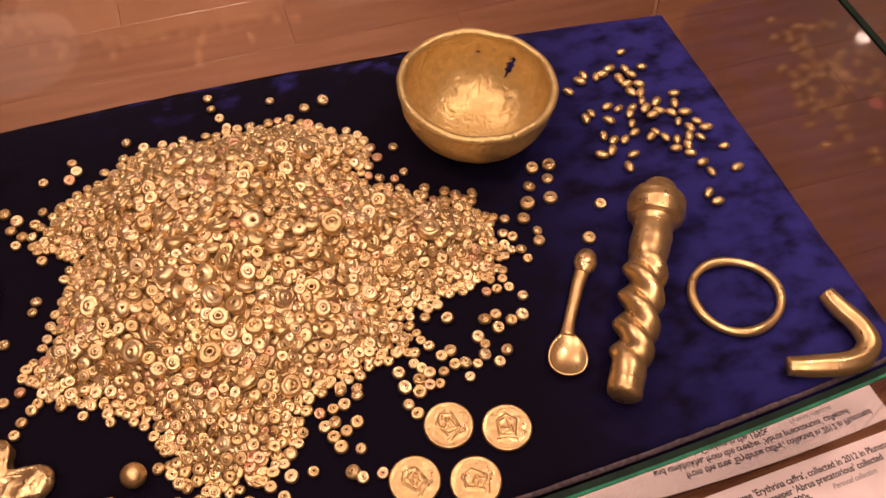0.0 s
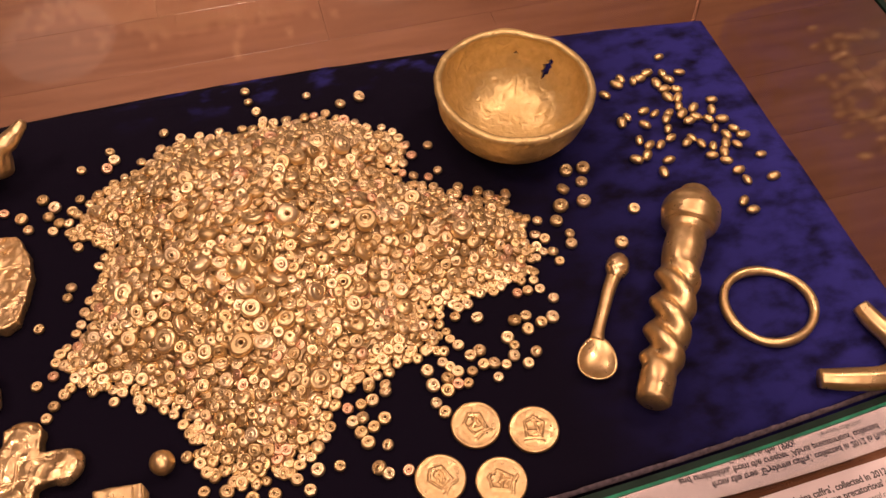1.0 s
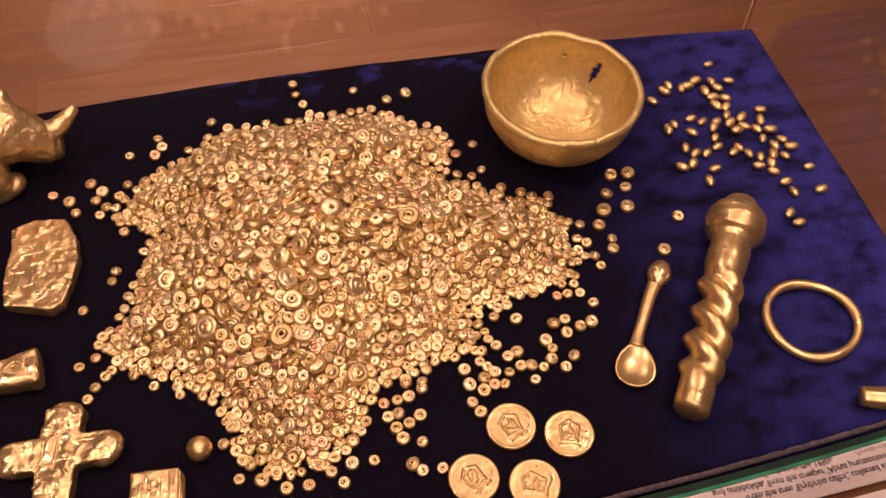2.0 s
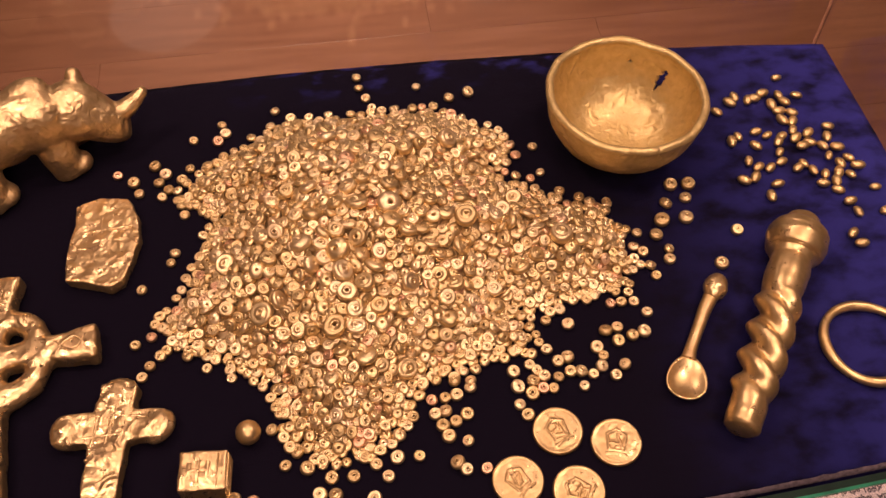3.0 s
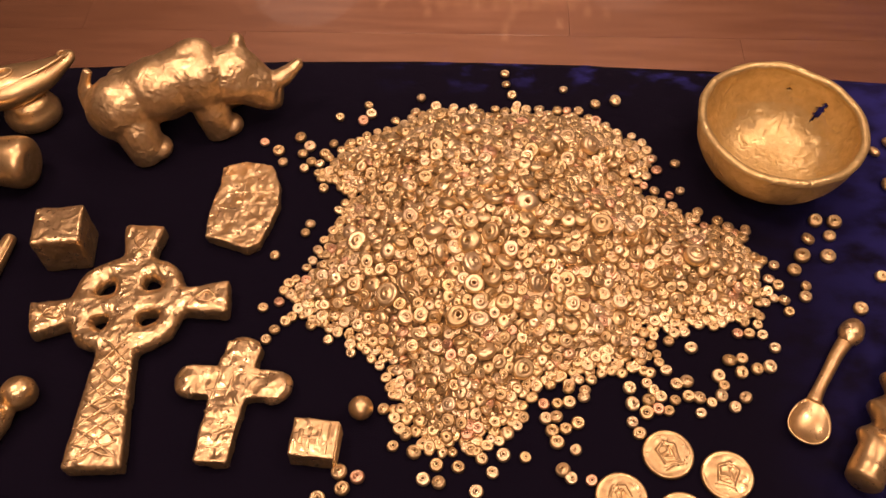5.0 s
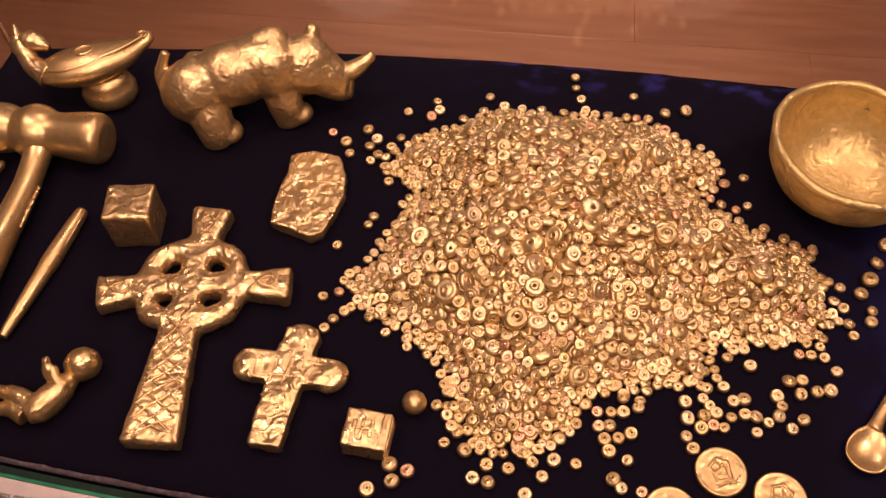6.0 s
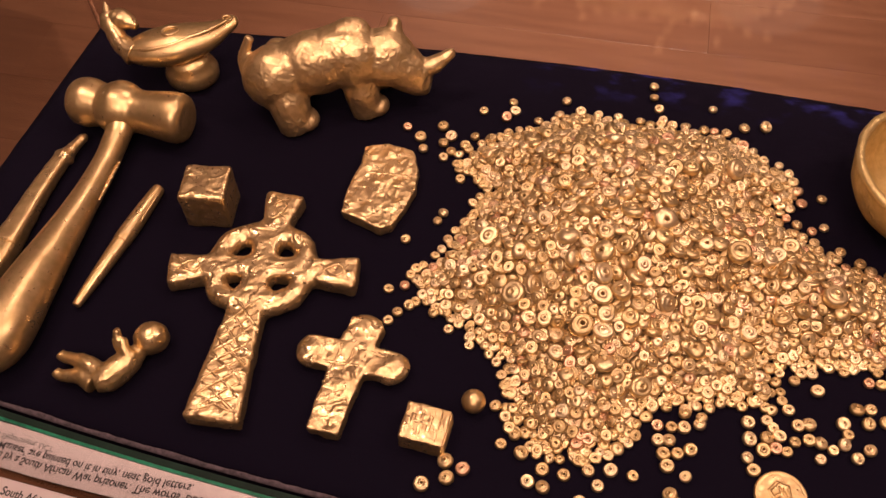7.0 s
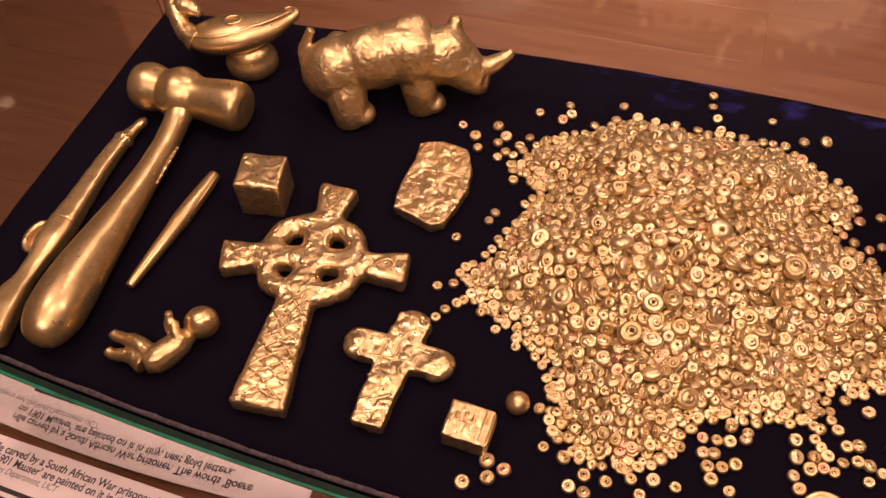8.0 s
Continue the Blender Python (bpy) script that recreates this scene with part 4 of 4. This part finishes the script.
def carved_rifle():
    ob = thing("carved_rifle", Matrix(), "small gilded carving of a rifle lying beside the gavel", "carving")

    def square(s, a):
        return 1.0 / (abs(math.cos(a)) ** 5 + abs(math.sin(a)) ** 5) ** 0.2 * (1 + 0.02 * math.sin(37 * s + 2 * a))

    bm = bmesh.new()
    rows = [(-0.4620, 0.0600, 0.0085, 0.0062), (-0.4640, 0.0400, 0.0085, 0.0068), (-0.4650, 0.0170, 0.0088, 0.0076), (-0.4650, -0.0100, 0.0092, 0.0086), (-0.4655, -0.0320, 0.0095, 0.0102)]
    sweep(bm, rows, 20, 40, 0.85, square)
    part("barrel", bm, GOLD_SMOOTH, ob, "straight squared barrel")
    bm = bmesh.new()
    rows = [(-0.4655, -0.0300, 0.0095, 0.0102), (-0.4670, -0.0500, 0.0092, 0.0104), (-0.4680, -0.0680, 0.0085, 0.0076), (-0.4690, -0.0850, 0.0085, 0.0072), (-0.4695, -0.1020, 0.0090, 0.0102), (-0.4690, -0.1220, 0.0092, 0.0128), (-0.4680, -0.1360, 0.0090, 0.0132), (-0.4678, -0.1400, 0.0088, 0.0100)]
    sweep(bm, rows, 20, 48, 0.75, square)
    part("stock", bm, GOLD_SMOOTH, ob, "waisted stock widening to the butt")
    bm = bmesh.new()
    sweep(bm, [(-0.4545, 0.0850, 0.0080, 0.0022), (-0.4560, 0.0800, 0.0085, 0.0046), (-0.4580, 0.0720, 0.0088, 0.0044), (-0.4600, 0.0640, 0.0090, 0.0066), (-0.4615, 0.0580, 0.0088, 0.0082), (-0.4625, 0.0520, 0.0086, 0.0062)], 16, 36, 0.85, lambda s, a: 1 + 0.08 * math.sin(19 * s) + 0.06 * math.cos(3 * a))
    part("muzzle", bm, GOLD_FOIL, ob, "lumpy carved muzzle")
    bm = bmesh.new()
    ring = [(-0.4800 + 0.0075 * math.cos(2 * math.pi * i / 24), -0.0480 + 0.0125 * math.sin(2 * math.pi * i / 24), 0.0085, 0.0028) for i in range(24)]
    sweep(bm, ring, 10, closed=True)
    part("trigger_guard", bm, GOLD_FOIL, ob, "oval guard with a rough hollow")
    bm = bmesh.new()
    ball(bm, (-0.4795, -0.0480, 0.0055), (0.007, 0.011, 0.003))
    part("guard_hollow", bm, GOLD_FOIL, ob)
    return ob


carved_rifle()


def fountain_pen():
    ob = thing("pen", pose(-0.383, -0.012, 0, 0, 0, -8.8), "gold fountain pen with a pocket clip", "pen")
    bm = bmesh.new()
    sweep(bm, [(0, -0.0580, 0.0060, 0.0024), (0, -0.0570, 0.0060, 0.0033), (0, -0.045, 0.0060, 0.0042), (0, -0.020, 0.0060, 0.0055), (0, 0.0035, 0.0060, 0.0063)], 20, 30)
    part("barrel", bm, GOLD_SMOOTH, ob)
    bm = bmesh.new()
    sweep(bm, [(0, 0.0025, 0.0060, 0.0059), (0, 0.0035, 0.0060, 0.0068), (0, 0.020, 0.0060, 0.0068), (0, 0.042, 0.0060, 0.0059), (0, 0.0545, 0.0060, 0.0050), (0, 0.0580, 0.0060, 0.0040), (0, 0.0585, 0.0060, 0.0024)], 20, 36)
    part("cap", bm, GOLD_SMOOTH, ob)
    bm = bmesh.new()
    sweep(bm, [(0.0040, 0.0545, 0.0085, 0.0009), (0.0048, 0.045, 0.0096, 0.0011), (0.0052, 0.032, 0.0094, 0.0011), (0.0052, 0.024, 0.0088, 0.0013), (0.0052, 0.0225, 0.0085, 0.0010)], 8, 16, 0.8)
    part("clip", bm, GOLD_SMOOTH, ob, "slim gold pocket clip")
    return ob


fountain_pen()


def infant_figurine():
    """A small doll lying on its back; one plain mesh."""
    bm = bmesh.new()
    ball(bm, (-0.3235, -0.0880, 0.0135), (0.0125, 0.0115, 0.0120), 30)
    sweep(bm, [(-0.3290, -0.0980, 0.0110, 0.0060), (-0.3340, -0.1080, 0.0105, 0.0095), (-0.3420, -0.1200, 0.0100, 0.0105), (-0.3500, -0.1250, 0.0100, 0.0085)], 14, 16)
    sweep(bm, [(-0.3480, -0.1210, 0.0110, 0.0080), (-0.3600, -0.1150, 0.0130, 0.0062), (-0.3700, -0.1130, 0.0110, 0.0048), (-0.3790, -0.1120, 0.0095, 0.0042), (-0.3830, -0.1105, 0.0110, 0.0038)], 12, 16)
    sweep(bm, [(-0.3500, -0.1270, 0.0095, 0.0080), (-0.3610, -0.1240, 0.0100, 0.0060), (-0.3700, -0.1245, 0.0085, 0.0048), (-0.3770, -0.1250, 0.0080, 0.0042), (-0.3810, -0.1235, 0.0095, 0.0038)], 12, 16)
    sweep(bm, [(-0.3330, -0.1030, 0.0140, 0.0050), (-0.3400, -0.1010, 0.0190, 0.0042), (-0.3420, -0.0960, 0.0250, 0.0034), (-0.3420, -0.0935, 0.0290, 0.0026)], 10, 14)
    sweep(bm, [(-0.3300, -0.1060, 0.0150, 0.0048), (-0.3350, -0.1030, 0.0200, 0.0040), (-0.3380, -0.0960, 0.0230, 0.0030)], 10, 12)
    ob = solid("infant_doll", bm, GOLD_SMOOTH, Matrix(), "tiny gilded doll lying on its back with raised arms", "figurine")
    return melt(ob, 0.0009, 12, 0.0012, 0.006)


infant_figurine()


def rhinoceros():
    """A gilded rhinoceros statuette; one plain mesh."""
    bm = bmesh.new()
    ball(bm, (-0.305, 0.153, 0.036), (0.030, 0.026, 0.029), 15)
    ball(bm, (-0.302, 0.147, 0.026), (0.021, 0.016, 0.022), 20)
    ball(bm, (-0.277, 0.167, 0.044), (0.036, 0.026, 0.027), 20)
    ball(bm, (-0.258, 0.176, 0.050), (0.035, 0.024, 0.023), 20)
    ball(bm, (-0.247, 0.177, 0.045), (0.028, 0.025, 0.028), 20)
    ball(bm, (-0.250, 0.186, 0.066), (0.017, 0.012, 0.010), 20)
    ball(bm, (-0.222, 0.186, 0.044), (0.026, 0.022, 0.024), 10, 15)
    sweep(bm, [(-0.232, 0.184, 0.044, 0.023), (-0.212, 0.185, 0.037, 0.021), (-0.199, 0.184, 0.028, 0.0165), (-0.190, 0.184, 0.022, 0.0130), (-0.184, 0.184, 0.021, 0.0080)], 16, 24)
    sweep(bm, [(-0.200, 0.186, 0.031, 0.0120), (-0.188, 0.189, 0.034, 0.0088), (-0.177, 0.195, 0.039, 0.0066), (-0.1690, 0.2000, 0.0440, 0.0046), (-0.1670, 0.2012, 0.0452, 0.0020)], 12, 20)
    sweep(bm, [(-0.216, 0.192, 0.050, 0.0085), (-0.216, 0.197, 0.060, 0.0074), (-0.2165, 0.2015, 0.069, 0.0054), (-0.2165, 0.2030, 0.0715, 0.0025)], 12, 14)
    sweep(bm, [(-0.331, 0.155, 0.036, 0.0075), (-0.335, 0.159, 0.048, 0.0052), (-0.3280, 0.1660, 0.064, 0.0042)], 10, 12)
    for x, y, tx, ty, r in ((-0.300, 0.146, -0.2900, 0.1350, 0.0165), (-0.243, 0.168, -0.2360, 0.1625, 0.0145), (-0.310, 0.170, -0.3000, 0.1760, 0.0150), (-0.245, 0.190, -0.2360, 0.1960, 0.0135)):
        sweep(bm, [(x, y + 0.012, 0.050, r * 0.45), (x, y + 0.008, 0.042, r * 1.0), ((x + tx) / 2, (y + ty) / 2 + 0.001, 0.024, r * 1.10), (tx, ty, 0.010, r * 0.98), (tx + 0.002, ty - 0.001, 0.001, r * 0.92)], 14, 14)
        ball(bm, (tx + 0.009, ty + 0.001, 0.008), (r * 0.75, r * 0.80, 0.0085), 10)
    ob = solid("rhinoceros_statuette", bm, GOLD_HIDE, Matrix(), "gilded rhinoceros statuette with wrinkled foil hide", "statuette")
    return melt(ob, 0.0012, 14, 0.0026, 0.018)


rhinoceros()


def oil_lamp():
    ob = thing("oil_lamp", pose(-0.402, 0.178, 0), "gilded boat-shaped oil lamp on a round foot", "oil lamp")
    bm = bmesh.new()
    lathe(bm, [(0, 0.0), (0.0190, 0.0), (0.0222, 0.003), (0.0228, 0.009), (0.0205, 0.015), (0.0165, 0.019), (0.0165, 0.024), (0, 0.024)], 36, lambda a, i: 1 + 0.03 * math.cos(2 * a))
    for v in bm.verts:
        v.co += Vector((0.0065, -0.0040, 0))
    part("foot", bm, GOLD_SMOOTH, ob, "short round foot")
    bm = bmesh.new()
    sweep(bm, [(-0.044, -0.0185, 0.034, 0.004), (-0.036, -0.0150, 0.033, 0.0125), (-0.020, -0.0085, 0.033, 0.0190), (0.0, 0.0, 0.034, 0.0205), (0.020, 0.010, 0.036, 0.0155), (0.034, 0.020, 0.040, 0.0090), (0.0415, 0.0265, 0.0435, 0.0065), (0.0440, 0.0290, 0.0445, 0.002)], 24, 44, 0.70)
    part("lamp_body", bm, GOLD_SMOOTH, ob, "boat-shaped body with a long rim")
    bm = bmesh.new()
    sweep(bm, [(-0.034, -0.0205, 0.0395, 0.0012), (-0.018, -0.0205, 0.0425, 0.0017), (0.0, -0.0130, 0.0440, 0.0018), (0.014, -0.002, 0.0455, 0.0018), (0.026, 0.0070, 0.0465, 0.0016), (0.040, 0.0215, 0.0480, 0.0012)], 10, 30)
    part("rim", bm, GOLD_SMOOTH, ob, "raised lip along the body")
    bm = bmesh.new()
    ring = [(-0.004 + 0.0062 * math.cos(2 * math.pi * i / 24) + 0.002 * math.sin(2 * math.pi * i / 24), -0.001 + 0.0055 * math.sin(2 * math.pi * i / 24), 0.0482, 0.0013) for i in range(24)]
    sweep(bm, ring, 8, closed=True)
    part("filling_hole", bm, GOLD_FOIL, ob, "raised rim of the filling hole")
    bm = bmesh.new()
    ring = [(0.0375 + 0.0040 * math.cos(2 * math.pi * i / 20), 0.0235 + 0.0034 * math.sin(2 * math.pi * i / 20), 0.0475, 0.0011) for i in range(20)]
    sweep(bm, ring, 8, closed=True)
    part("nozzle", bm, GOLD_FOIL, ob, "rim of the wick nozzle")
    bm = bmesh.new()
    sweep(bm, [(-0.034, -0.0160, 0.032, 0.0115), (-0.046, -0.012, 0.036, 0.0084), (-0.055, -0.004, 0.040, 0.0078), (-0.061, 0.004, 0.045, 0.0090), (-0.064, 0.009, 0.049, 0.0070)], 14, 30, 1.0, lambda q, a: 1 + 0.14 * noise.noise((q * 8, math.cos(a), math.sin(a))))
    sweep(bm, [(-0.063, 0.005, 0.046, 0.0060), (-0.053, 0.006, 0.048, 0.0088), (-0.044, 0.005, 0.046, 0.0068), (-0.037, 0.003, 0.044, 0.0030)], 14, 24, 1.0, lambda q, a: 1 + 0.14 * noise.noise((q * 7, math.cos(a), math.sin(a))))
    part("handle", bm, GOLD_FOIL, ob, "curled handle")
    bm = bmesh.new()
    sweep(bm, [(-0.0640, 0.008, 0.050, 0.0042), (-0.0670, 0.014, 0.057, 0.0012)], 8, 8)
    part("handle_tip", bm, GOLD_FOIL, ob)
    return ob


oil_lamp()


# ---- floor boards ----
def wooden_floor():
    floor = solid("floor", box(bmesh.new(), -5, 5, -3, 6.6, FLOOR_Z - 0.10, FLOOR_Z - 0.012), WOOD_CASE, Matrix(), "reddish brown varnished wooden board floor of the gallery", "floor", smooth=False, kind="structure")
    L, W = 1.2, 0.19
    plank = mesh_from("plank", box(bmesh.new(), -L / 2 + 0.0002, L / 2 - 0.0002, -W / 2 + 0.0002, W / 2 - 0.0002, -0.012, 0.0, 0.0006), WOOD_FLOOR, False)
    for j in range(50):
        for i in range(9):
            x = -5 + L * (i + (0.5, 0.17, 0.83)[j % 3])
            y = -3 + W * (j + 0.5)
            if x > 5.0 or (abs(x) < 0.9 and abs(y) < 0.1):
                continue
            ob = new("plank", plank)
            ob.location = (x, y, FLOOR_Z)
            ob.parent = floor


wooden_floor()
